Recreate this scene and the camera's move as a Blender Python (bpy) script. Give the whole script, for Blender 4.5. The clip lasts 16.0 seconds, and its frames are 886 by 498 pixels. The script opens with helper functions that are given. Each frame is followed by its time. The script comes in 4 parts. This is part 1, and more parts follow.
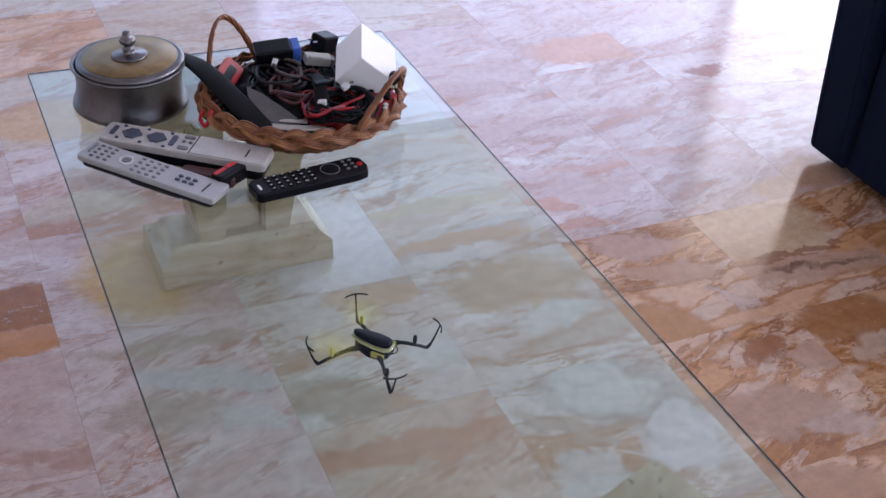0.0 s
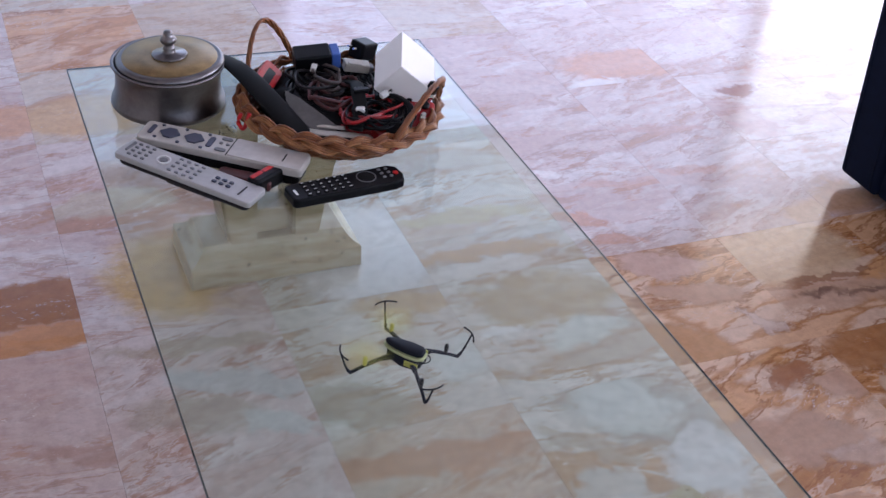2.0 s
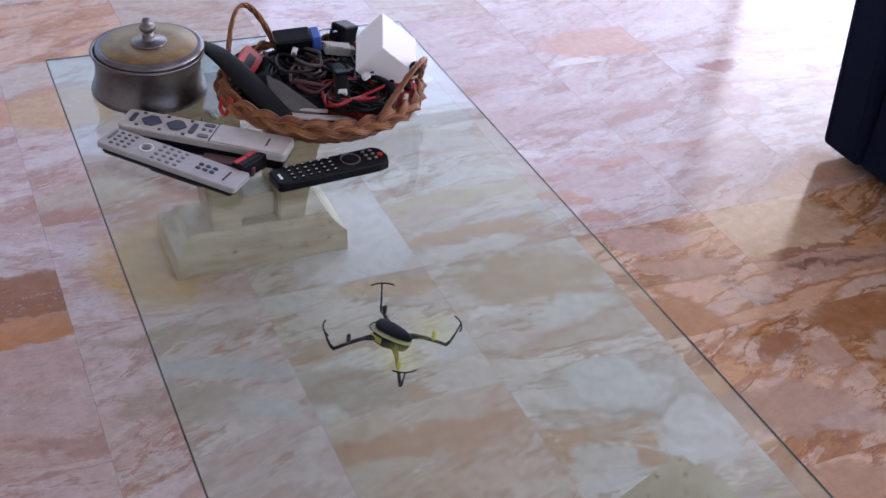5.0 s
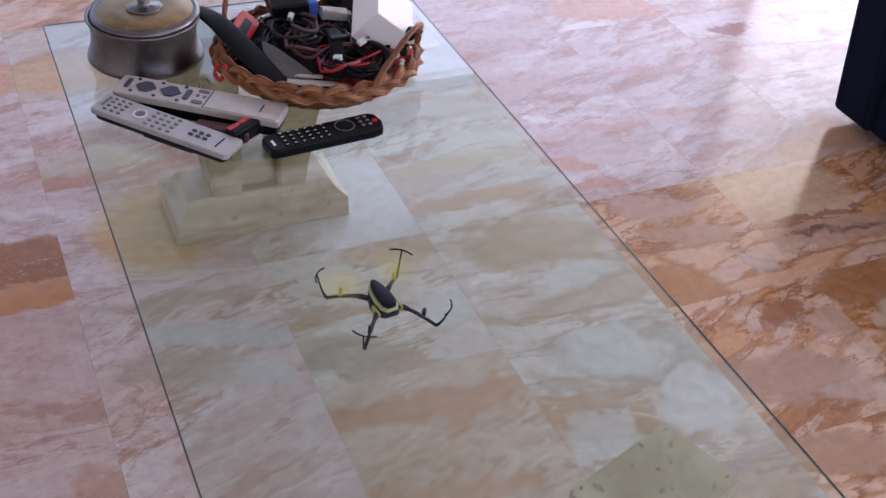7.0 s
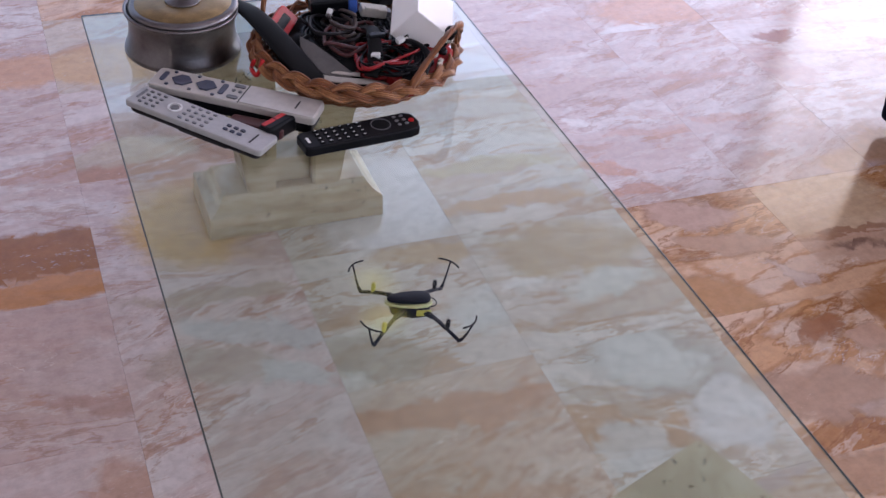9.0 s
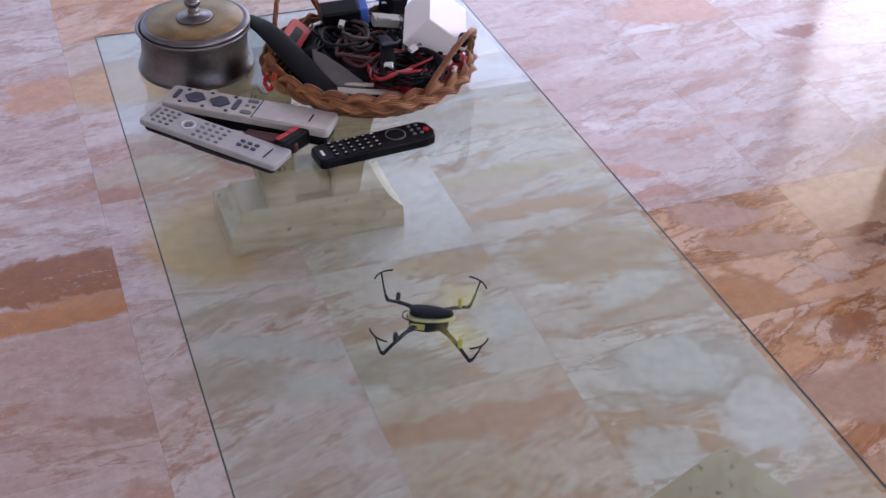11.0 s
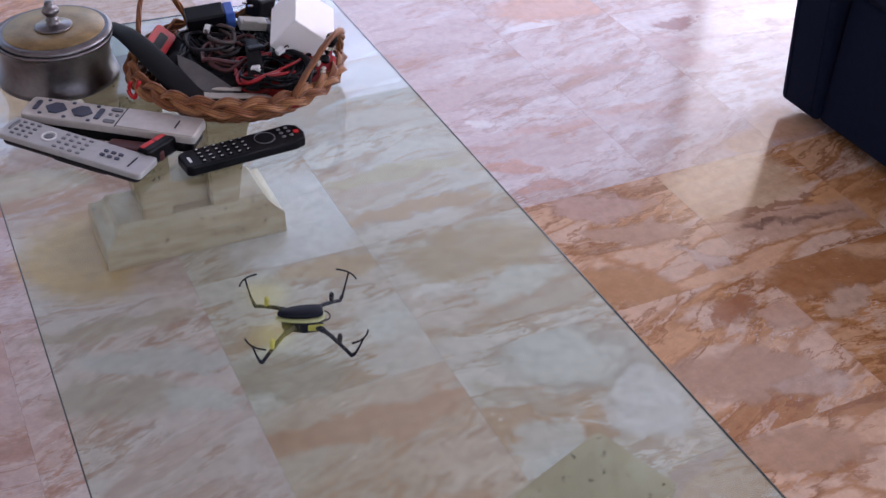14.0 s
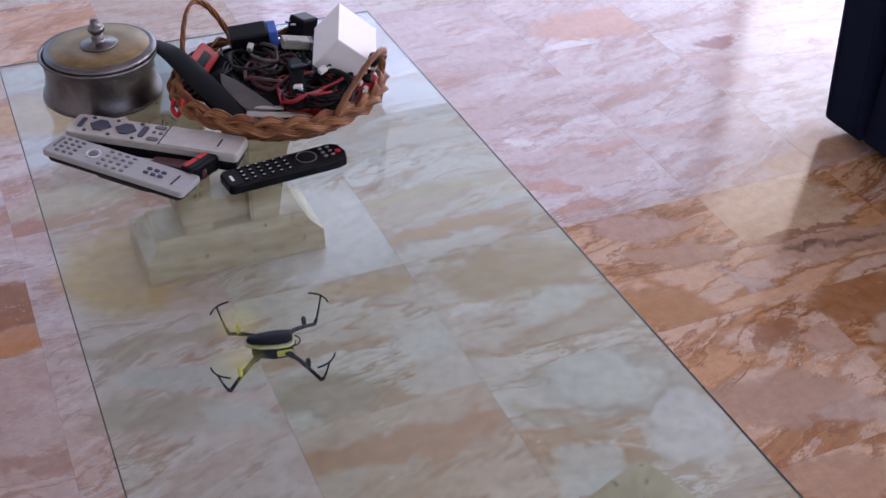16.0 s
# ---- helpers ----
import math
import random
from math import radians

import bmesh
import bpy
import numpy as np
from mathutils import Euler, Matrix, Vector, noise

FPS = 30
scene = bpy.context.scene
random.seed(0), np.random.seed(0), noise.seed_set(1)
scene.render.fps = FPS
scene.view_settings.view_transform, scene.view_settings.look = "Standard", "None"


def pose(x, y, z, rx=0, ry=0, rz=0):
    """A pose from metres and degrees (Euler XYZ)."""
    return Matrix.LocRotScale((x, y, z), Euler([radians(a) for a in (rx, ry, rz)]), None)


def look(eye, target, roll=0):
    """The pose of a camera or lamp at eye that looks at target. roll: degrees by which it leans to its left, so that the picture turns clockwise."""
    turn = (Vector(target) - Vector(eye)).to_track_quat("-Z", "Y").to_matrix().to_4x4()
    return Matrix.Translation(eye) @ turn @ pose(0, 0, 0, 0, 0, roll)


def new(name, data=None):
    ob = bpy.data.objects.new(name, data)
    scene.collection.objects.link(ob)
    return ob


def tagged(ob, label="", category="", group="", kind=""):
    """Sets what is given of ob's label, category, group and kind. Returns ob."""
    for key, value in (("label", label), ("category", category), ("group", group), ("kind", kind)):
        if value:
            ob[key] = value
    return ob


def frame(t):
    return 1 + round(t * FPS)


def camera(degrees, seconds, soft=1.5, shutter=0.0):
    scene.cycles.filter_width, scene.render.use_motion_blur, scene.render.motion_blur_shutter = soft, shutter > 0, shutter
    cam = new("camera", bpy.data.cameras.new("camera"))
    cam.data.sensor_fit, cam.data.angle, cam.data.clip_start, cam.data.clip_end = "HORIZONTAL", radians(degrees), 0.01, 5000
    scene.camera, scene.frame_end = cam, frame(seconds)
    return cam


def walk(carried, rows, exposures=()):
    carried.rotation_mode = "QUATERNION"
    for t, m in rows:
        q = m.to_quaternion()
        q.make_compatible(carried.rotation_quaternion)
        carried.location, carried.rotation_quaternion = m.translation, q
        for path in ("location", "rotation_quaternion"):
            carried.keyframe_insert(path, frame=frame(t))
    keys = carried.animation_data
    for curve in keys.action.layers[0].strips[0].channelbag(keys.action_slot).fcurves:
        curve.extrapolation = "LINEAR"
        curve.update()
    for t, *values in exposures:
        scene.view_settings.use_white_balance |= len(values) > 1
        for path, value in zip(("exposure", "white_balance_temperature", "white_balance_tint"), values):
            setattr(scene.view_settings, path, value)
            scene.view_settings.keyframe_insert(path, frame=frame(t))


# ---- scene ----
cam = camera(41.7, 16.0)
PATH = [
    (0, (-0.168, -0.117, 1.385), (0.591, 1.33, 0.233), 5.3),
    (0.5, (-0.173, -0.106, 1.381), (0.587, 1.324, 0.208), 5.3),
    (1, (-0.18, -0.105, 1.382), (0.575, 1.331, 0.212), 6.3),
    (1.5, (-0.187, -0.102, 1.381), (0.552, 1.339, 0.207), 6.5),
    (2, (-0.194, -0.095, 1.386), (0.548, 1.367, 0.24), 7.2),
    (2.5, (-0.205, -0.095, 1.381), (0.553, 1.34, 0.213), 7.3),
    (3, (-0.211, -0.097, 1.381), (0.56, 1.335, 0.217), 6.6),
    (3.5, (-0.206, -0.095, 1.376), (0.578, 1.308, 0.186), 6.5),
    (4, (-0.209, -0.096, 1.381), (0.564, 1.323, 0.203), 6.7),
    (4.2, (-0.215, -0.097, 1.376), (0.572, 1.333, 0.221), 6.7),
    (6.5, (-0.151, -0.103, 1.38), (0.539, 1.345, 0.186), 4.8),
    (7, (-0.152, -0.109, 1.38), (0.56, 1.311, 0.165), 5.5),
    (7.5, (-0.15, -0.103, 1.372), (0.555, 1.322, 0.159), 6.0),
    (8, (-0.148, -0.095, 1.371), (0.541, 1.326, 0.143), 6.3),
    (8.5, (-0.143, -0.092, 1.372), (0.514, 1.339, 0.139), 5.8),
    (9, (-0.141, -0.086, 1.368), (0.517, 1.355, 0.147), 5.9),
    (9.2, (-0.142, -0.086, 1.37), (0.506, 1.359, 0.148), 5.7),
    (11.3, (-0.106, -0.076, 1.357), (0.508, 1.393, 0.147), 2.3),
    (11.5, (-0.101, -0.074, 1.357), (0.526, 1.391, 0.149), 2.4),
    (12, (-0.092, -0.08, 1.354), (0.528, 1.39, 0.148), 2.4),
    (12.5, (-0.081, -0.082, 1.349), (0.55, 1.392, 0.152), 1.5),
    (13, (-0.069, -0.085, 1.355), (0.618, 1.369, 0.166), 1.8),
    (13.5, (-0.068, -0.102, 1.354), (0.659, 1.34, 0.174), 3.1),
    (14, (-0.062, -0.096, 1.343), (0.685, 1.322, 0.147), 3.3),
    (14.5, (-0.049, -0.086, 1.351), (0.682, 1.356, 0.173), 0.9),
    (15, (-0.048, -0.088, 1.35), (0.692, 1.357, 0.182), 1.7),
    (15.5, (-0.049, -0.088, 1.343), (0.67, 1.35, 0.154), 2.1),
    (16, (-0.067, -0.082, 1.348), (0.633, 1.373, 0.168), 2.7),
]
walk(cam, [(t, look(eye, target, roll)) for t, eye, target, roll in PATH], exposures=[(0, 0.86, 6150, 9), (4.0, 0.86, 6200, 9.5), (6.5, 0.87, 6500, 13.5), (13, 0.87, 6480, 13.5), (14.5, 0.82, 6430, 13), (16, 0.82, 6430, 13)])

# ---- world and light ----
world = bpy.data.worlds.new("sky")
scene.world = world
world.use_nodes = True
wn = world.node_tree
sky = wn.nodes.new("ShaderNodeTexSky")
sky.sky_type = "NISHITA"
sky.sun_disc = False
sky.sun_elevation, sky.sun_rotation = radians(40), radians(60)
wn.links.new(sky.outputs[0], wn.nodes["Background"].inputs[0])
wn.nodes["Background"].inputs[1].default_value = 0.1


def window_fill_lamp(name, x0, x1, z0, z1, y, radiance, colour):
    data = bpy.data.lights.new(name, "AREA")
    data.shape, data.size, data.size_y = "RECTANGLE", x1 - x0, z1 - z0
    data.energy, data.color = radiance * math.pi * (x1 - x0) * (z1 - z0), colour
    ob = new(name, data)
    ob.matrix_world = look(((x0 + x1) / 2, y, (z0 + z1) / 2), ((x0 + x1) / 2, y - 1, (z0 + z1) / 2))
    return ob


FAR = 4.2
X0, X1, Y0, CEIL = -3.2, 6.2, -3.4, 2.75
HEAD = 2.2
LILAC = (0.60, 0.64, 1.0)
COOL = (0.775, 0.80, 1.0)
WARM = (1.0, 0.84, 0.70)
window_fill_lamp("window_light", -2.6, 1.16, 0.12, HEAD, FAR + 0.1, 0.24, LILAC)
window_fill_lamp("window_light", 1.17, 1.27, 0.12, HEAD, FAR + 0.1, 1.7, LILAC)
window_fill_lamp("window_light", 1.28, 3.62, 0.12, HEAD, FAR + 0.1, 1.02, LILAC)
window_fill_lamp("window_light", 3.64, 5.6, 0.02, 1.98, FAR + 0.1, 2.15, COOL)
# added warm panel: stands in for lit wall and ceiling mirrored in the floor
window_fill_lamp("window_light", 3.64, 5.6, 2.04, 2.66, FAR + 0.1, 1.25, WARM)
east = window_fill_lamp("window_light", 0, 4.6, 0.8, 2.4, 0, 9.6, COOL)
east.matrix_world = look((X1 + 0.1, -0.2, 1.6), (X1 - 1, -0.2, 1.6))
# added fill behind the camera, brightens the near floor; no window is known there
south_fill = window_fill_lamp("window_light", -1.6, 3.6, 0.4, 2.35, 0, 0.62, COOL)
south_fill.matrix_world = look((1.0, Y0 - 0.1, 1.375), (1.0, Y0 + 1, 1.375))


# ---- materials ----
def nodes_of(name):
    m = bpy.data.materials.new(name)
    m.use_nodes = True
    return m, m.node_tree, m.node_tree.nodes["Principled BSDF"]


def ramp(nt, stops, fac):
    r = nt.nodes.new("ShaderNodeValToRGB")
    e = r.color_ramp.elements
    while len(e) < len(stops):
        e.new(0.5)
    for k, (p, c) in zip(e, stops):
        k.position, k.color = p, (*c, 1) if len(c) == 3 else c
    nt.links.new(fac, r.inputs[0])
    return r.outputs[0]


def noise_of(nt, vec, scale, detail=4, rough=0.55, distort=0.0):
    n = nt.nodes.new("ShaderNodeTexNoise")
    n.inputs["Scale"].default_value, n.inputs["Detail"].default_value = scale, detail
    n.inputs["Roughness"].default_value, n.inputs["Distortion"].default_value = rough, distort
    if vec is not None:
        nt.links.new(vec, n.inputs["Vector"])
    return n


def blend(nt, kind, fac, a, b):
    x = nt.nodes.new("ShaderNodeMix")
    x.data_type, x.blend_type = "RGBA", kind
    for socket, value in ((x.inputs[0], fac), (x.inputs[6], a), (x.inputs[7], b)):
        if isinstance(value, (int, float)):
            socket.default_value = value
        elif isinstance(value, tuple):
            socket.default_value = (*value, 1)
        else:
            nt.links.new(value, socket)
    return x.outputs[2]


def bump(nt, bsdf, height, strength, distance):
    b = nt.nodes.new("ShaderNodeBump")
    b.inputs["Strength"].default_value, b.inputs["Distance"].default_value = strength, distance
    nt.links.new(height, b.inputs["Height"])
    nt.links.new(b.outputs[0], bsdf.inputs["Normal"])


def plain(name, colour, rough=0.5, metal=0.0, gloss=None, scale=30.0, vary=0.25, relief=0.1, distance=0.0005):
    """A surface of one colour with worn, uneven tone and gloss at two scales."""
    m, nt, b = nodes_of(name)
    co = nt.nodes.new("ShaderNodeTexCoord").outputs["Object"]
    big, fine = noise_of(nt, co, scale), noise_of(nt, co, scale * 9, 3)
    dark = tuple(c * (1 - vary) for c in colour)
    light = tuple(min(1, c * (1 + vary * 0.5)) for c in colour)
    c1 = ramp(nt, [(0.3, dark), (0.7, light)], big.outputs[0])
    c2 = blend(nt, "MULTIPLY", 0.35, c1, ramp(nt, [(0.35, (0.7, 0.7, 0.7)), (0.65, (1, 1, 1))], fine.outputs[0]))
    nt.links.new(c2, b.inputs["Base Color"])
    r = nt.nodes.new("ShaderNodeMapRange")
    r.inputs[3].default_value, r.inputs[4].default_value = max(0.02, rough - 0.1), min(1, rough + 0.1)
    nt.links.new(big.outputs[0], r.inputs[0])
    nt.links.new(r.outputs[0], b.inputs["Roughness"])
    b.inputs["Metallic"].default_value = metal
    b.inputs["Specular IOR Level"].default_value = gloss if gloss is not None else (0.14 if max(colour) < 0.05 else 0.45)
    bump(nt, b, fine.outputs[0], relief, distance)
    return m


PITCH_X, PITCH_Y, JOINT_X, JOINT_Y = 0.3355, 0.355, -0.032, 1.56
COLUMN_EDGES = {3: 0.986}


def column(i):
    """Where a column of tiles begins and ends."""
    return tuple(COLUMN_EDGES.get(k, JOINT_X + PITCH_X * k) for k in (i, i + 1))


SPOTS = {"pink": [], "sand": [], "rust": [], "cream": []}


def spot(kind, tile, centre, size, turn, colour, strength=0.85, rim=0.24, ring=0.0):
    """A clast, stain, painted glint or painted reflection in one tile of the floor: column and row, place, half sizes,
    turn, colour, and the width of a darker ring.
    """
    if ring:
        SPOTS[kind].append((tile, centre, (size[0] + ring, size[1] + ring), turn, tuple(v * 0.6 for v in colour), strength * 0.6, rim))
    SPOTS[kind].append((tile, centre, size, turn, colour, strength, rim))


def lay_spots(nt, colour, spots):
    """Mixes the spots into a colour, each with a ragged outline and cut off at its tile's joints."""
    place = nt.nodes.new("ShaderNodeNewGeometry").outputs["Position"]
    ragged = noise_of(nt, place, 8, 8, 0.6)
    torn = nt.nodes.new("ShaderNodeVectorMath")
    torn.operation = "MULTIPLY_ADD"
    nt.links.new(ragged.outputs["Color"], torn.inputs[0])
    torn.inputs[1].default_value = (0.17, 0.11, 0.0)
    shards = nt.nodes.new("ShaderNodeTexVoronoi")
    shards.inputs["Scale"].default_value = 26.0
    nt.links.new(place, shards.inputs["Vector"])
    jump = nt.nodes.new("ShaderNodeVectorMath")
    jump.operation = "MULTIPLY_ADD"
    nt.links.new(shards.outputs["Color"], jump.inputs[0])
    jump.inputs[1].default_value = (0.022, 0.014, 0.0)
    nt.links.new(place, jump.inputs[2])
    nt.links.new(jump.outputs[0], torn.inputs[2])
    inner = noise_of(nt, place, 30, 6, 0.7).outputs[0]
    for (i, j), (x, y), (rx, ry), turn, tint, strength, rim in spots:
        mp = nt.nodes.new("ShaderNodeMapping")
        mp.vector_type = "TEXTURE"
        mp.inputs["Location"].default_value = (x + 0.096, y + 0.062, 0)
        mp.inputs["Rotation"].default_value = (0, 0, radians(turn))
        mp.inputs["Scale"].default_value = (rx, ry, 1)
        nt.links.new(torn.outputs[0], mp.inputs[0])
        far = nt.nodes.new("ShaderNodeVectorMath")
        far.operation = "LENGTH"
        nt.links.new(mp.outputs[0], far.inputs[0])
        fade = nt.nodes.new("ShaderNodeMapRange")
        fade.interpolation_type = "SMOOTHSTEP"
        fade.inputs[1].default_value, fade.inputs[2].default_value = 1.0 - rim, 1.0 + rim
        fade.inputs[3].default_value, fade.inputs[4].default_value = strength, 0.0
        nt.links.new(far.outputs["Value"], fade.inputs[0])
        off = nt.nodes.new("ShaderNodeVectorMath")
        off.operation = "SUBTRACT"
        left, right = column(i)
        off.inputs[1].default_value = ((left + right) / 2, JOINT_Y + PITCH_Y * (j + 0.5), 0)
        nt.links.new(place, off.inputs[0])
        size = nt.nodes.new("ShaderNodeVectorMath")
        size.operation = "ABSOLUTE"
        nt.links.new(off.outputs[0], size.inputs[0])
        axes = nt.nodes.new("ShaderNodeSeparateXYZ")
        nt.links.new(size.outputs[0], axes.inputs[0])
        amount = fade.outputs[0]
        for k, half in ((0, (right - left) / 2), (1, PITCH_Y / 2)):
            inside = nt.nodes.new("ShaderNodeMath")
            inside.operation = "LESS_THAN"
            inside.inputs[1].default_value = half
            nt.links.new(axes.outputs[k], inside.inputs[0])
            cut = nt.nodes.new("ShaderNodeMath")
            cut.operation = "MULTIPLY"
            nt.links.new(amount, cut.inputs[0])
            nt.links.new(inside.outputs[0], cut.inputs[1])
            amount = cut.outputs[0]
        shade = ramp(nt, [(0.3, tuple(v * 0.90 for v in tint)), (0.6, tint), (0.75, tuple(min(1, v * 1.07) for v in tint))], inner)
        colour = blend(nt, "MIX", amount, colour, shade)
    return colour


# the rusty tiles beside the table
spot("rust", (4, -1), (1.43, 1.47), (0.17, 0.10), 6, (0.64, 0.45, 0.28))
spot("rust", (4, -1), (1.50, 1.325), (0.21, 0.045), -6, (0.56, 0.36, 0.25))
spot("rust", (4, -1), (1.47, 1.375), (0.15, 0.012), 3, (0.30, 0.13, 0.06), 0.7)
spot("rust", (4, -1), (1.43, 1.335), (0.060, 0.009), -6, (0.12, 0.05, 0.035), 0.7, 0.7)
spot("rust", (4, -1), (1.55, 1.315), (0.060, 0.009), -6, (0.15, 0.07, 0.05), 0.65, 0.7)
spot("rust", (3, -1), (1.14, 1.505), (0.095, 0.042), -10, (0.60, 0.40, 0.32), rim=0.20, ring=0.006)
spot("rust", (3, -1), (1.16, 1.40), (0.10, 0.035), -14, (0.55, 0.34, 0.23), rim=0.20, ring=0.006)
spot("rust", (3, -1), (1.04, 1.26), (0.09, 0.05), -30, (0.52, 0.27, 0.12), rim=0.20, ring=0.006)
spot("rust", (3, -1), (1.24, 1.29), (0.045, 0.012), -60, (0.66, 0.50, 0.42), 0.7, rim=0.20, ring=0.006)
spot("rust", (4, -2), (1.43, 1.15), (0.13, 0.06), -12, (0.42, 0.19, 0.075), rim=0.20, ring=0.006)
spot("rust", (4, -2), (1.415, 1.075), (0.05, 0.035), 8, (0.60, 0.42, 0.30), rim=0.20, ring=0.006)
spot("rust", (3, -2), (1.27, 1.085), (0.05, 0.028), -10, (0.58, 0.36, 0.25), rim=0.20, ring=0.006)
spot("rust", (3, -2), (1.19, 1.13), (0.045, 0.030), 20, (0.40, 0.17, 0.08), rim=0.20, ring=0.006)
spot("rust", (3, -2), (1.10, 0.98), (0.13, 0.065), -8, (0.50, 0.31, 0.21), rim=0.20, ring=0.006)
spot("rust", (3, -2), (1.20, 0.90), (0.06, 0.03), -16, (0.60, 0.44, 0.35), 0.6, rim=0.20, ring=0.006)
spot("rust", (3, -3), (1.08, 0.80), (0.10, 0.05), -14, (0.52, 0.31, 0.19), rim=0.20, ring=0.006)
# pink tiles round it
spot("pink", (4, 2), (1.56, 2.37), (0.21, 0.085), 4, (0.62, 0.33, 0.20))
spot("pink", (4, 2), (1.39, 2.275), (0.085, 0.028), 2, (0.80, 0.76, 0.75))
spot("pink", (5, 1), (1.775, 2.17), (0.070, 0.032), -8, (0.34, 0.15, 0.11), 0.95)
spot("pink", (5, 1), (1.71, 2.02), (0.06, 0.12), 20, (0.55, 0.35, 0.30), 0.6)
spot("pink", (4, 1), (1.45, 2.02), (0.14, 0.016), -10, (0.55, 0.33, 0.26), 0.6)
spot("pink", (3, 0), (1.05, 1.70), (0.075, 0.030), -22, (0.58, 0.29, 0.17), 0.8)
spot("pink", (3, 0), (1.08, 1.61), (0.06, 0.022), -10, (0.56, 0.30, 0.20), 0.7)
spot("pink", (3, 0), (1.22, 1.81), (0.12, 0.018), -8, (0.60, 0.36, 0.27), 0.6)
# small white glint painted into the marble
spot("pink", (3, 0), (1.07, 1.885), (0.032, 0.014), -20, (0.82, 0.78, 0.76), 0.8)
spot("pink", (4, 0), (1.42, 1.83), (0.09, 0.02), -6, (0.60, 0.35, 0.25), 0.55)
spot("pink", (4, 0), (1.60, 1.595), (0.09, 0.045), 10, (0.58, 0.37, 0.23), 0.8, 0.4)
spot("pink", (5, 0), (1.72, 1.63), (0.11, 0.075), 10, (0.50, 0.28, 0.15), 0.85, 0.4)
spot("pink", (-1, 0), (-0.13, 1.700), (0.26, 0.068), 0, (0.36, 0.135, 0.03), 0.95, 0.15)
spot("pink", (-1, 0), (-0.12, 1.60), (0.20, 0.034), 2, (0.56, 0.24, 0.08), 0.9)
spot("pink", (-1, -1), (-0.10, 1.50), (0.20, 0.05), 3, (0.60, 0.42, 0.38), 0.6)
spot("pink", (-1, -1), (-0.07, 1.30), (0.08, 0.03), -20, (0.46, 0.27, 0.21), 0.6)
spot("pink", (-1, -2), (-0.06, 1.09), (0.06, 0.08), 10, (0.52, 0.28, 0.18), 0.6)
spot("pink", (-1, 2), (-0.07, 2.39), (0.11, 0.08), 0, (0.62, 0.33, 0.17))
# the tiles under the glass, their colours paled for its reflections
# bluish white patch: the window's reflection painted beside the plinth
spot("sand", (1, 0), (0.55, 1.70), (0.17, 0.16), 0, (0.71, 0.72, 0.73), 0.75)
spot("sand", (2, 0), (0.79, 1.635), (0.17, 0.022), 0, (0.52, 0.33, 0.16))
spot("sand", (2, 0), (0.76, 1.585), (0.14, 0.022), 2, (0.70, 0.68, 0.64), 0.7)
spot("sand", (2, 0), (0.80, 1.77), (0.15, 0.025), -4, (0.50, 0.42, 0.24), 0.7)
spot("sand", (2, -1), (0.84, 1.47), (0.15, 0.085), -6, (0.46, 0.34, 0.19), 0.75)
spot("sand", (2, -1), (0.86, 1.35), (0.085, 0.042), 4, (0.60, 0.62, 0.57))
spot("sand", (2, -1), (0.70, 1.40), (0.05, 0.018), 8, (0.72, 0.72, 0.70), 0.7)
spot("sand", (2, -2), (0.85, 1.13), (0.13, 0.105), -30, (0.38, 0.36, 0.31), 0.6)
spot("sand", (2, -2), (0.83, 1.14), (0.085, 0.075), -20, (0.60, 0.62, 0.58), 0.75, 0.2)
spot("sand", (2, -2), (0.91, 0.985), (0.07, 0.085), -30, (0.64, 0.65, 0.65), 0.75, 0.2)
spot("sand", (2, -2), (0.72, 1.06), (0.10, 0.022), -38, (0.46, 0.38, 0.29), 0.75)
spot("sand", (2, -2), (0.71, 0.96), (0.06, 0.05), -30, (0.58, 0.58, 0.55), 0.7)
spot("sand", (2, -3), (0.87, 0.82), (0.12, 0.022), 12, (0.46, 0.37, 0.33), 0.7)
spot("pink", (0, -1), (0.11, 1.325), (0.11, 0.05), -22, (0.46, 0.38, 0.31), 0.7)
spot("pink", (0, -1), (0.20, 1.39), (0.13, 0.035), -24, (0.57, 0.57, 0.57), 0.75)
spot("pink", (0, -1), (0.24, 1.27), (0.07, 0.025), -24, (0.60, 0.61, 0.60), 0.7)
spot("pink", (0, -1), (0.16, 1.50), (0.16, 0.022), -8, (0.47, 0.37, 0.27), 0.7)
spot("sand", (1, -1), (0.37, 1.28), (0.10, 0.06), -10, (0.40, 0.33, 0.24), 0.7)
spot("sand", (1, -1), (0.55, 1.52), (0.12, 0.035), -4, (0.53, 0.38, 0.22), 0.75)
spot("sand", (1, -1), (0.60, 1.34), (0.06, 0.07), -20, (0.60, 0.62, 0.60), 0.65)
spot("pink", (0, 0), (0.15, 1.72), (0.12, 0.13), 0, (0.62, 0.40, 0.13), 0.9, 0.4)
spot("pink", (0, 1), (0.08, 2.00), (0.12, 0.05), 0, (0.56, 0.50, 0.38), 0.6)
spot("cream", (1, -2), (0.44, 1.12), (0.22, 0.032), -4, (0.53, 0.31, 0.19), 0.8)
spot("cream", (1, -2), (0.50, 1.02), (0.14, 0.022), -10, (0.58, 0.44, 0.34), 0.6)
spot("cream", (1, -2), (0.42, 0.93), (0.16, 0.028), -10, (0.54, 0.34, 0.22), 0.65)
spot("cream", (0, 2), (0.08, 2.39), (0.17, 0.09), 0, (0.62, 0.38, 0.17), 0.8)


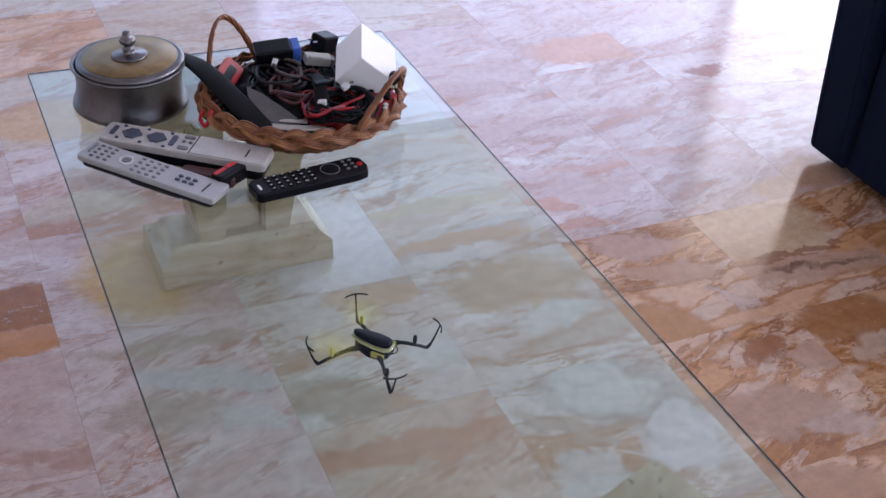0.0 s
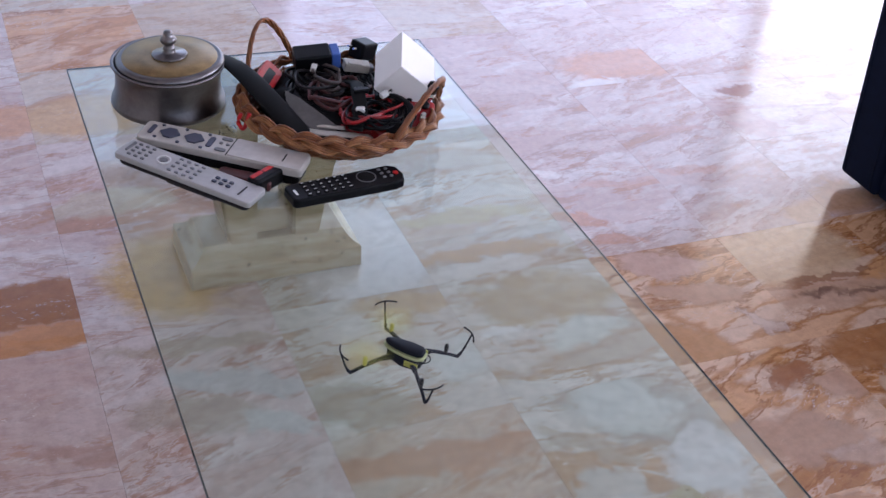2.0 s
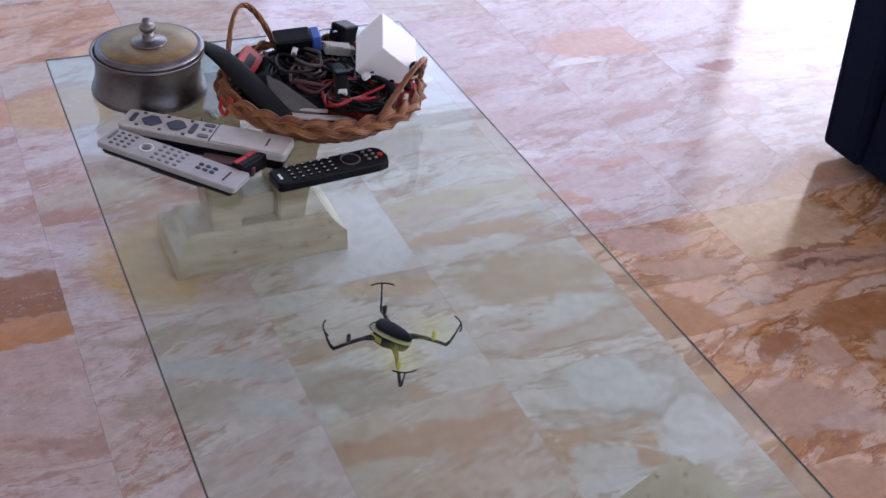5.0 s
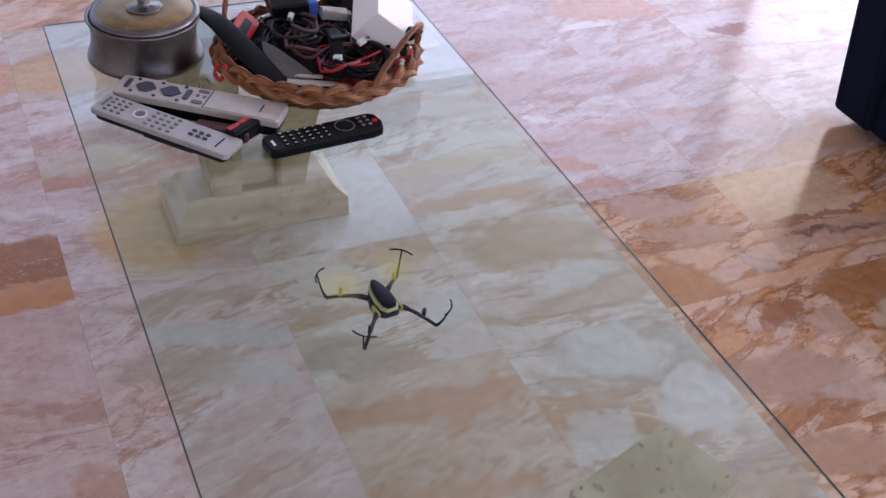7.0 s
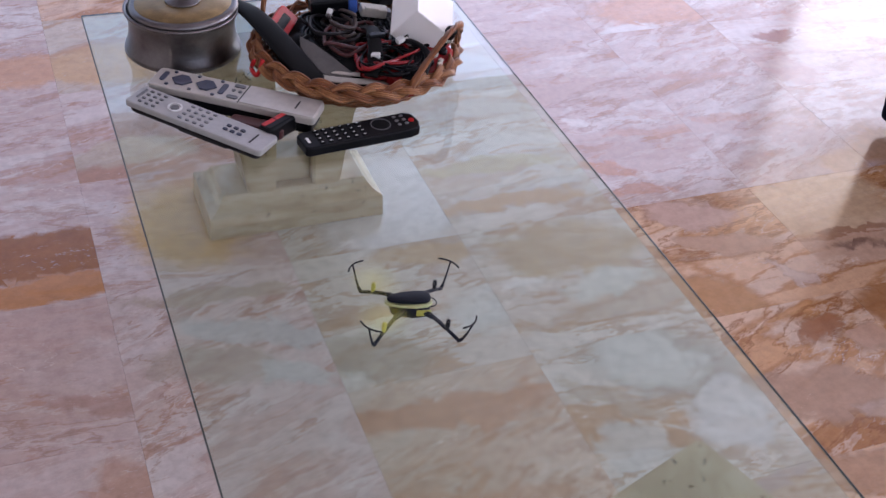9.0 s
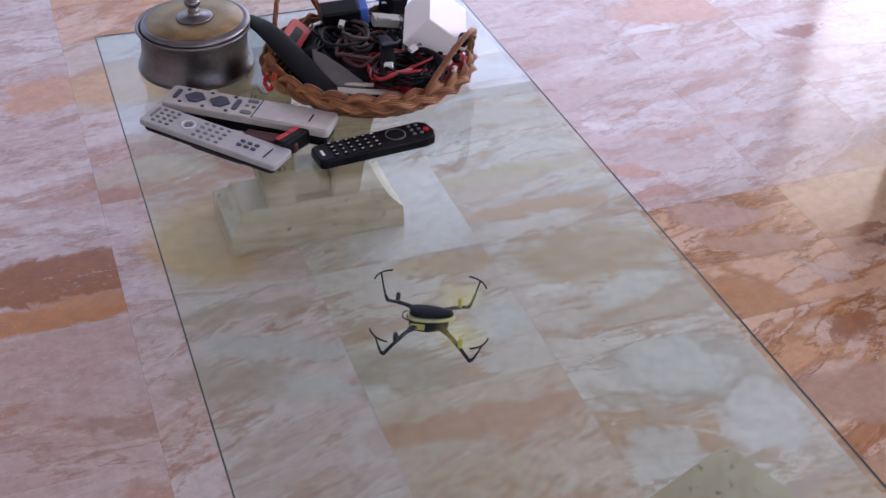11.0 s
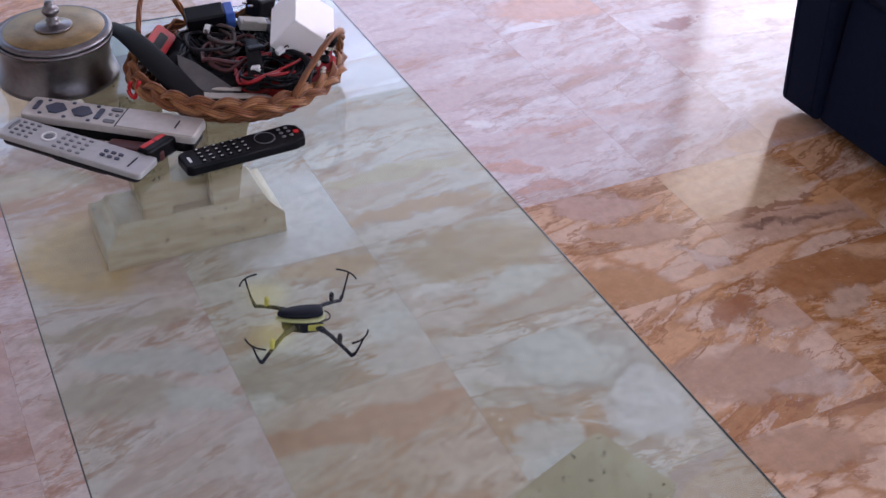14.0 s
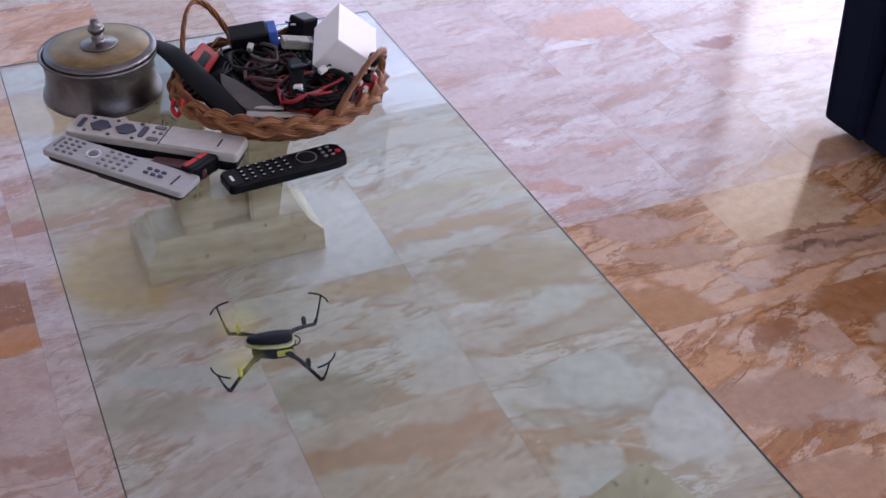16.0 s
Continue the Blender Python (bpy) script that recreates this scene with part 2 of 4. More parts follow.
def clean(name, colour, rough):
    """A smooth new surface: one colour with only the faintest cloud in it."""
    m, nt, b = nodes_of(name)
    co = nt.nodes.new("ShaderNodeTexCoord").outputs["Object"]
    cloud = noise_of(nt, co, 20, 3).outputs[0]
    nt.links.new(ramp(nt, [(0.3, tuple(v * 0.97 for v in colour)), (0.7, colour)], cloud), b.inputs["Base Color"])
    b.inputs["Roughness"].default_value = rough
    return m


def marble(name, pale, mid, deep, vein, clasts=0.5, lines=0.75, cover=0.48, clast=3.8, outline=0.75):
    """Polished banded breccia marble: drawn-out beds, angular clasts, white and rusty veins; each tile cut elsewhere."""
    m, nt, b = nodes_of(name)
    co = nt.nodes.new("ShaderNodeNewGeometry").outputs["Position"]
    info = nt.nodes.new("ShaderNodeObjectInfo")
    block = nt.nodes.new("ShaderNodeMath")
    block.operation = "SNAP"
    block.inputs[1].default_value = 0.34
    nt.links.new(info.outputs["Random"], block.inputs[0])
    shift = nt.nodes.new("ShaderNodeVectorMath")
    shift.operation = "SCALE"
    shift.inputs[0].default_value = (37.0, 61.0, 23.0)
    nt.links.new(block.outputs[0], shift.inputs["Scale"])
    moved = nt.nodes.new("ShaderNodeVectorMath")
    moved.operation = "ADD"
    nt.links.new(co, moved.inputs[0])
    nt.links.new(shift.outputs[0], moved.inputs[1])
    mp = nt.nodes.new("ShaderNodeMapping")
    mp.inputs["Rotation"].default_value = (0, 0, radians(-14))
    mp.inputs["Scale"].default_value = (0.9, 2.9, 1.0)
    spin = nt.nodes.new("ShaderNodeVectorRotate")
    spin.rotation_type = "Z_AXIS"
    angle = nt.nodes.new("ShaderNodeMapRange")
    angle.inputs[3].default_value, angle.inputs[4].default_value = -0.35, 0.25
    nt.links.new(block.outputs[0], angle.inputs[0])
    nt.links.new(angle.outputs[0], spin.inputs["Angle"])
    nt.links.new(moved.outputs[0], spin.inputs["Vector"])
    nt.links.new(spin.outputs[0], mp.inputs[0])
    warp = noise_of(nt, mp.outputs[0], 2.5, 6, 0.62)

    def warped(amount):
        wv = nt.nodes.new("ShaderNodeVectorMath")
        wv.operation = "MULTIPLY_ADD"
        nt.links.new(warp.outputs["Color"], wv.inputs[0])
        wv.inputs[1].default_value = (amount, amount * 1.6, amount)
        nt.links.new(mp.outputs[0], wv.inputs[2])
        return wv.outputs[0]

    wide, angular = warped(0.6), warped(0.34)
    beds = noise_of(nt, wide, 1.6, 9, 0.52, 0.3)
    tone = ramp(nt, [(0.34, deep), (0.40, mid), (0.455, mid), (0.475, pale), (0.53, pale), (0.55, vein), (0.60, vein), (0.63, mid), (0.70, deep)], beds.outputs[0])
    cells = nt.nodes.new("ShaderNodeTexVoronoi")
    cells.inputs["Scale"].default_value = clast
    nt.links.new(angular, cells.inputs["Vector"])
    split = nt.nodes.new("ShaderNodeSeparateColor")
    nt.links.new(cells.outputs["Color"], split.inputs[0])
    patch = ramp(nt, [(0.0, deep), (0.22, mid), (0.5, pale), (0.75, vein), (1.0, mid)], split.outputs[0])
    where = ramp(nt, [(cover - 0.04, (0, 0, 0)), (cover + 0.04, (clasts,) * 3)], noise_of(nt, angular, 1.7, 3).outputs[0])
    c = blend(nt, "MIX", where, tone, patch)
    edge = nt.nodes.new("ShaderNodeTexVoronoi")
    edge.feature = "DISTANCE_TO_EDGE"
    edge.inputs["Scale"].default_value = clast
    nt.links.new(angular, edge.inputs["Vector"])
    rim = ramp(nt, [(0.0, (outline,) * 3), (0.05, (outline * 0.6,) * 3), (0.11, (0, 0, 0))], edge.outputs["Distance"])
    c = blend(nt, "MIX", blend(nt, "MULTIPLY", 1.0, rim, where), c, blend(nt, "MIX", warp.outputs[0], mid, tuple(v * 0.85 for v in deep)))
    rust = noise_of(nt, wide, 6.0, 6, 0.58, 0.8)
    c = blend(nt, "MIX", ramp(nt, [(0.58, (0, 0, 0)), (0.64, (0.6, 0.6, 0.6))], rust.outputs[0]), c, deep)
    flow = noise_of(nt, wide, 1.05, 6, 0.52, 0.4).outputs[0]
    streak = ramp(nt, [(0.455, (0, 0, 0)), (0.475, (lines,) * 3), (0.485, (0, 0, 0)), (0.535, (0, 0, 0)), (0.542, (lines,) * 3), (0.552, (0, 0, 0))], flow)
    c = blend(nt, "MIX", streak, c, tuple(v * 0.8 for v in deep))
    milk = ramp(nt, [(0.50, (0, 0, 0)), (0.508, (lines,) * 3), (0.52, (0, 0, 0)), (0.6, (0, 0, 0)), (0.62, (lines * 0.8,) * 3), (0.64, (0, 0, 0))], flow)
    c = blend(nt, "MIX", milk, c, vein)
    crack = nt.nodes.new("ShaderNodeTexVoronoi")
    crack.feature = "DISTANCE_TO_EDGE"
    crack.inputs["Scale"].default_value = 6.5
    nt.links.new(wide, crack.inputs["Vector"])
    line = ramp(nt, [(0.0, (0.8, 0.8, 0.8)), (0.014, (0, 0, 0))], crack.outputs["Distance"])
    gate = ramp(nt, [(0.52, (0, 0, 0)), (0.60, (1, 1, 1))], noise_of(nt, moved.outputs[0], 6.0, 3).outputs[0])
    c = blend(nt, "MIX", blend(nt, "MULTIPLY", 1.0, line, gate), c, (0.78, 0.70, 0.66))
    c = lay_spots(nt, c, SPOTS[name[7:]])
    # pale chips in the stone, spread wider to stand for glints on the glass
    chips = nt.nodes.new("ShaderNodeTexVoronoi")
    chips.inputs["Scale"].default_value = 34.0
    nt.links.new(wide, chips.inputs["Vector"])
    chip = ramp(nt, [(0.0, (0.7, 0.7, 0.7)), (0.16, (0.5, 0.5, 0.5)), (0.24, (0, 0, 0))], chips.outputs["Distance"])
    chip_gate = ramp(nt, [(0.55, (0, 0, 0)), (0.61, (1, 1, 1))], noise_of(nt, moved.outputs[0], 9.0, 3).outputs[0])
    c = blend(nt, "MIX", blend(nt, "MULTIPLY", 1.0, chip, chip_gate), c, vein)
    speck = noise_of(nt, moved.outputs[0], 45.0, 5, 0.7)
    c = blend(nt, "MULTIPLY", 0.6, c, ramp(nt, [(0.32, (0.74, 0.70, 0.68)), (0.6, (1.04, 1.02, 1.0))], speck.outputs[0]))
    nt.links.new(c, b.inputs["Base Color"])
    rr = ramp(nt, [(0.3, (0.09, 0.09, 0.09)), (0.7, (0.19, 0.19, 0.19))], warp.outputs[0])
    nt.links.new(rr, b.inputs["Roughness"])
    b.inputs["IOR"].default_value = 1.5
    bump(nt, b, speck.outputs[0], 0.02, 0.0003)
    return m


M_PINK = marble("marble_pink", (0.61, 0.48, 0.455), (0.56, 0.42, 0.385), (0.47, 0.26, 0.17), (0.68, 0.60, 0.585), 0.35, 0.6, 0.52)
# sand tone with the pale veil of the glass's reflections partly mixed in
M_SAND_VEILED = marble("marble_sand", (0.56, 0.49, 0.43), (0.47, 0.385, 0.30), (0.49, 0.31, 0.17), (0.63, 0.61, 0.56), 0.8, 0.75, 0.40, 3.0, 0.6)
M_RUST = marble("marble_rust", (0.70, 0.46, 0.31), (0.62, 0.325, 0.145), (0.34, 0.125, 0.035), (0.66, 0.47, 0.35), 0.95, 0.9, 0.30, 4.6, 0.95)
M_CREAM = marble("marble_cream", (0.57, 0.46, 0.37), (0.53, 0.40, 0.30), (0.48, 0.28, 0.16), (0.61, 0.54, 0.47), 0.4, 0.6, 0.46)
M_JOINT = plain("joint", (0.42, 0.30, 0.25), 0.6)
M_PAINT = plain("wall_paint", (0.74, 0.70, 0.64), 0.7, scale=3)
M_CEIL = plain("ceiling_paint", (0.8, 0.79, 0.77), 0.8, scale=2)
M_FRAME = plain("frame_paint", (0.3, 0.2, 0.13), 0.45)
M_NAVY = plain("navy_fabric", (0.007, 0.011, 0.030), 0.95, scale=60, relief=0.5, distance=0.001)
M_BLACK = plain("black_plastic", (0.005, 0.005, 0.007), 0.36)
M_RUBBER = plain("black_rubber", (0.007, 0.007, 0.008), 0.65)
M_GREYFLAP = plain("grey_lining", (0.12, 0.115, 0.115), 0.6)
M_SILVER = plain("silver_plastic", (0.44, 0.43, 0.43), 0.36, 0.3, scale=9, vary=0.08)
M_SILVER_WARM = plain("silver_plastic_warm", (0.52, 0.49, 0.46), 0.38, 0.25, scale=9, vary=0.08)
M_KEY = plain("slate_keys", (0.045, 0.05, 0.085), 0.4)
M_KEYGREY = plain("grey_keys", (0.15, 0.15, 0.16), 0.45)
M_KEYPALE = plain("pale_keys", (0.22, 0.22, 0.24), 0.45)
M_RED = plain("red_plastic", (0.55, 0.012, 0.015), 0.4)
M_DARKRED = plain("dark_red_plastic", (0.30, 0.006, 0.010), 0.3)
M_WHITE = clean("white_card", (0.90, 0.87, 0.87), 0.55)
M_WHITEP = plain("white_plastic", (0.52, 0.50, 0.45), 0.4, vary=0.1)
M_YELLOW = plain("yellow_plastic", (0.38, 0.38, 0.07), 0.4)
M_BLUE = plain("blue_plastic", (0.06, 0.14, 0.50), 0.4)
M_CABLE = plain("grey_cable", (0.022, 0.019, 0.022), 0.5)
M_WINE = plain("wine_red_plastic", (0.075, 0.018, 0.020), 0.4)
M_BROWNCABLE = plain("brown_cable", (0.085, 0.065, 0.062), 0.45)
M_PEWTER = plain("pewter", (0.195, 0.18, 0.185), 0.32, 1.0, scale=18, vary=0.35, relief=0.15, distance=0.001)
M_BRASS = plain("old_brass", (0.30, 0.205, 0.095), 0.42, 0.5, scale=25, vary=0.45)
M_SPOT = plain("white_print", (0.75, 0.75, 0.75), 0.5)
M_CHROME = plain("chrome", (0.75, 0.76, 0.78), 0.12, 1.0, vary=0.05)


def wicker():
    m, nt, b = nodes_of("wicker")
    co = nt.nodes.new("ShaderNodeTexCoord").outputs["Object"]
    geo = nt.nodes.new("ShaderNodeNewGeometry")
    n = noise_of(nt, co, 90, 4)
    c1 = ramp(nt, [(0.0, (0.16, 0.048, 0.013)), (0.5, (0.25, 0.085, 0.026)), (1.0, (0.36, 0.16, 0.06))], geo.outputs["Random Per Island"])
    c2 = blend(nt, "MULTIPLY", 0.7, c1, ramp(nt, [(0.3, (0.55, 0.5, 0.45)), (0.7, (1.1, 1.1, 1.1))], n.outputs[0]))
    nt.links.new(c2, b.inputs["Base Color"])
    b.inputs["Roughness"].default_value = 0.42
    bump(nt, b, n.outputs[0], 0.3, 0.001)
    return m


def stone():
    m, nt, b = nodes_of("travertine")
    co = nt.nodes.new("ShaderNodeTexCoord").outputs["Object"]
    mp = nt.nodes.new("ShaderNodeMapping")
    mp.inputs["Scale"].default_value = (3, 3, 14)
    nt.links.new(co, mp.inputs[0])
    beds = noise_of(nt, mp.outputs[0], 4, 6, 0.6, 0.4)
    pits = noise_of(nt, co, 110, 3, 0.5)
    holes = noise_of(nt, co, 60, 4, 0.7, 0.6)
    c = ramp(nt, [(0.3, (0.33, 0.24, 0.14)), (0.5, (0.45, 0.36, 0.235)), (0.7, (0.53, 0.45, 0.33))], beds.outputs[0])
    c = blend(nt, "MULTIPLY", 1.0, c, ramp(nt, [(0.27, (0.4, 0.33, 0.25)), (0.33, (1, 1, 1))], pits.outputs[0]))
    clump = ramp(nt, [(0.46, (0, 0, 0)), (0.56, (1, 1, 1))], noise_of(nt, co, 11, 2).outputs[0])
    hole = blend(nt, "MULTIPLY", 1.0, ramp(nt, [(0.62, (0, 0, 0)), (0.66, (1, 1, 1))], holes.outputs[0]), clump)
    c = blend(nt, "MIX", hole, c, (0.07, 0.055, 0.035))
    nt.links.new(c, b.inputs["Base Color"])
    b.inputs["Roughness"].default_value = 0.24
    bump(nt, b, pits.outputs[0], 0.12, 0.001)
    return m


def glass(name, tint, rough=0.0):
    m, nt, b = nodes_of(name)
    b.inputs["Base Color"].default_value = (*tint, 1)
    b.inputs["Transmission Weight"].default_value = 1.0
    b.inputs["Roughness"].default_value = rough
    b.inputs["IOR"].default_value = 1.5
    return m


def blur_disc(name, colour, cover):
    """What a spinning propeller leaves to the eye: a thin veil of its colour."""
    m, nt, b = nodes_of(name)
    b.inputs["Base Color"].default_value = (*colour, 1)
    b.inputs["Roughness"].default_value = 0.4
    co = nt.nodes.new("ShaderNodeTexCoord").outputs["Object"]
    far = nt.nodes.new("ShaderNodeVectorMath")
    far.operation = "LENGTH"
    nt.links.new(co, far.inputs[0])
    r = nt.nodes.new("ShaderNodeMapRange")
    r.inputs[1].default_value, r.inputs[2].default_value = 0.002, 0.030
    r.inputs[3].default_value, r.inputs[4].default_value = cover, 0.0
    nt.links.new(far.outputs["Value"], r.inputs[0])
    nt.links.new(r.outputs[0], b.inputs["Alpha"])
    return m


M_WICKER = wicker()
M_STONE = stone()
M_GLASS = glass("table_glass", (0.835, 0.95, 0.89))
M_EDGE = plain("glass_edge", (0.06, 0.075, 0.07), 0.3)
M_CLEAR = glass("clear_dome", (0.85, 0.9, 0.95), 0.05)
M_DRONE = plain("navy_black_shell", (0.010, 0.012, 0.020), 0.55)
M_TRIM = plain("pale_lime", (0.47, 0.51, 0.26), 0.45)
M_SPIN_Y = blur_disc("yellow_spin", (0.72, 0.70, 0.10), 0.30)
M_SPIN_C = blur_disc("clear_spin", (0.5, 0.5, 0.48), 0.10)


# ---- mesh helpers ----
def mesh_of(name, bm, material, smooth=False):
    me = bpy.data.meshes.new(name)
    bm.normal_update()
    bm.to_mesh(me)
    bm.free()
    me.materials.append(material)
    if smooth:
        me.polygons.foreach_set("use_smooth", [True] * len(me.polygons))
    return me


def part(name, bm, material, parent=None, label="", at=None, smooth=False):
    ob = new(name, mesh_of(name, bm, material, smooth))
    if parent is not None:
        ob.parent = parent
    if at is not None:
        ob.matrix_basis = at
    if label:
        ob["label"] = label
    return ob


def group_at(name, m, label, category, group=""):
    ob = new(name)
    ob.empty_display_size = 0.05
    ob.matrix_basis = m
    return tagged(ob, label, category, group)


def box(x0, x1, y0, y1, z0, z1, bevel=0.0, segments=2, bm=None):
    bm2 = bmesh.new()
    bmesh.ops.create_cube(bm2, size=1)
    bmesh.ops.transform(bm2, verts=bm2.verts, matrix=Matrix.LocRotScale(((x0 + x1) / 2, (y0 + y1) / 2, (z0 + z1) / 2), None, (x1 - x0, y1 - y0, z1 - z0)))
    if bevel:
        bmesh.ops.bevel(bm2, geom=bm2.edges[:], offset=bevel, segments=segments, affect="EDGES", profile=0.5)
    return bm2 if bm is None else join(bm, bm2)


def join(bm, other, m=None):
    me = bpy.data.meshes.new("join")
    other.to_mesh(me)
    other.free()
    if m is not None:
        me.transform(m)
    bm.from_mesh(me)
    bpy.data.meshes.remove(me)
    return bm


def turned(profile, steps=48, sx=1.0, sy=1.0):
    """A body of revolution round z from rows of (radius, height)."""
    bm = bmesh.new()
    rings = []
    for r, z in profile:
        if r < 1e-6:
            rings.append([bm.verts.new((0, 0, z))])
        else:
            rings.append([bm.verts.new((sx * r * math.cos(2 * math.pi * k / steps), sy * r * math.sin(2 * math.pi * k / steps), z)) for k in range(steps)])
    for a, b in zip(rings, rings[1:]):
        for k in range(steps):
            n = (k + 1) % steps
            if len(a) == 1 and len(b) == 1:
                continue
            if len(a) == 1:
                bm.faces.new((a[0], b[k], b[n]))
            elif len(b) == 1:
                bm.faces.new((a[k], a[n], b[0]))
            else:
                bm.faces.new((a[k], a[n], b[n], b[k]))
    bmesh.ops.recalc_face_normals(bm, faces=bm.faces)
    return bm


def tube(points, radius, closed=False, sides=7, flat=1.0, bm=None, up=(0, 0, 1)):
    """A rod along points; radius a number or one for each point; flat squeezes it along up."""
    bm = bm or bmesh.new()
    pts = [Vector(p) for p in points]
    n = len(pts)
    rings = []
    for i, p in enumerate(pts):
        a = pts[(i - 1) % n] if closed or i > 0 else p
        b = pts[(i + 1) % n] if closed or i < n - 1 else p
        d = (b - a).normalized()
        u = Vector(up)
        if abs(d.dot(u)) > 0.95:
            u = Vector((1, 0, 0))
        s = d.cross(u).normalized()
        v = s.cross(d).normalized()
        r = radius[i] if isinstance(radius, (list, tuple)) else radius
        rings.append([bm.verts.new(p + s * (r * math.cos(2 * math.pi * k / sides)) + v * (r * flat * math.sin(2 * math.pi * k / sides))) for k in range(sides)])
    for i in range(n if closed else n - 1):
        a, b = rings[i], rings[(i + 1) % n]
        for k in range(sides):
            bm.faces.new((a[k], a[(k + 1) % sides], b[(k + 1) % sides], b[k]))
    if not closed:
        bm.faces.new(rings[0][::-1])
        bm.faces.new(rings[-1])
    return bm


def curve_points(keys, steps=8):
    """A smooth line through the keys (Catmull-Rom)."""
    k = [Vector(p) for p in keys]
    k = [2 * k[0] - k[1]] + k + [2 * k[-1] - k[-2]]
    out = []
    for i in range(1, len(k) - 2):
        for j in range(steps):
            t = j / steps
            out.append(0.5 * (2 * k[i] + (k[i + 1] - k[i - 1]) * t + (2 * k[i - 1] - 5 * k[i] + 4 * k[i + 1] - k[i + 2]) * t * t + (3 * k[i] - k[i - 1] - 3 * k[i + 1] + k[i + 2]) * t ** 3))
    return out + [k[-2]]


def prism(outline, z0, z1, bevel=0.0, segments=2):
    """A slab with the outline of rows of (x, y)."""
    bm = bmesh.new()
    f = bm.faces.new([bm.verts.new((x, y, z0)) for x, y in outline])
    up = bmesh.ops.extrude_face_region(bm, geom=[f])
    bmesh.ops.translate(bm, verts=[v for v in up["geom"] if isinstance(v, bmesh.types.BMVert)], vec=(0, 0, z1 - z0))
    bmesh.ops.recalc_face_normals(bm, faces=bm.faces)
    if bevel:
        bmesh.ops.bevel(bm, geom=bm.edges[:], offset=bevel, segments=segments, affect="EDGES", profile=0.5)
    return bm


def rounded(w, d, r, steps=5):
    out = []
    for cx, cy, a0 in ((w / 2 - r, d / 2 - r, 0), (-w / 2 + r, d / 2 - r, 90), (-w / 2 + r, -d / 2 + r, 180), (w / 2 - r, -d / 2 + r, 270)):
        for k in range(steps + 1):
            a = radians(a0 + 90 * k / steps)
            out.append((cx + r * math.cos(a), cy + r * math.sin(a)))
    return out


# ---- the room ----


def structure(name, bm, material, label, category):
    return tagged(part(name, bm, material), label, category, kind="structure")


floor = structure("floor", box(X0 - 0.2, X1 + 0.2, Y0 - 0.2, FAR + 0.35, -0.14, -0.0125), M_JOINT, "polished pink and orange marble tiled living room floor", "floor")
structure("ceiling", box(X0 - 0.2, X1 + 0.2, Y0 - 0.2, FAR + 0.2, CEIL, CEIL + 0.15), M_CEIL, "plain white painted plaster ceiling", "ceiling")
structure("wall_west", box(X0 - 0.2, X0, Y0, FAR, -0.01, CEIL), M_PAINT, "plain cream painted plaster wall", "wall")
bm = box(X1, X1 + 0.2, Y0, -2.5, -0.01, CEIL)
box(X1, X1 + 0.2, 2.1, FAR, -0.01, CEIL, bm=bm)
box(X1, X1 + 0.2, -2.5, 2.1, -0.01, 0.8, bm=bm)
box(X1, X1 + 0.2, -2.5, 2.1, 2.4, CEIL, bm=bm)
structure("wall_east", bm, M_PAINT, "plain cream painted plaster wall", "wall")
# the opening in this unseen wall is cut for the added south fill
bm = box(X0 - 0.2, -1.6, Y0 - 0.2, Y0, -0.01, CEIL)
box(3.6, X1 + 0.2, Y0 - 0.2, Y0, -0.01, CEIL, bm=bm)
box(-1.6, 3.6, Y0 - 0.2, Y0, -0.01, 0.4, bm=bm)
box(-1.6, 3.6, Y0 - 0.2, Y0, 2.35, CEIL, bm=bm)
structure("wall_south", bm, M_PAINT, "plain cream painted plaster wall", "wall")
OPENINGS = ((-2.6, 3.625, 0.12), (3.635, 5.6, 0.0))
bm = box(X0 - 0.2, 3.63, FAR, FAR + 0.2, HEAD, CEIL)
# head raised and bar put in to hold the added warm panel
box(3.63, X1 + 0.2, FAR, FAR + 0.2, 2.68, CEIL, bm=bm)
box(3.635, 5.6, FAR, FAR + 0.2, 2.0, 2.03, bm=bm)
edges = [X0 - 0.2] + [v for o in OPENINGS for v in o[:2]] + [X1 + 0.2]
for a, b in zip(edges[::2], edges[1::2]):
    box(a, b, FAR, FAR + 0.2, -0.01, HEAD if b < 4 else 2.68, bm=bm)
for a, b, z in OPENINGS:
    if z:
        box(a, b, FAR, FAR + 0.2, -0.01, z, bm=bm)
structure("wall_north", bm, M_PAINT, "cream painted wall with tall glazed openings", "wall")
for i, (a, b, z) in enumerate(OPENINGS):
    win = tagged(new("window_%d" % (i + 1)), "tall brown framed glazed opening in the wall", "window", kind="structure")
    head = 2.68 if i else HEAD
    bm = bmesh.new()
    for x in (a, b - 0.02):
        box(x, x + 0.02, FAR + 0.03, FAR + 0.08, z, head, bm=bm)
    box(a, b, FAR + 0.025, FAR + 0.085, head - 0.03, head, bm=bm)
    box(a, b, FAR + 0.025, FAR + 0.085, z, z + 0.04, bm=bm)
    part("window_frame", bm, M_FRAME, win)


# ---- the coffee table ----
H, W, NEAR_END, FAR_END = 0.42, 0.66, 0.28, 1.802


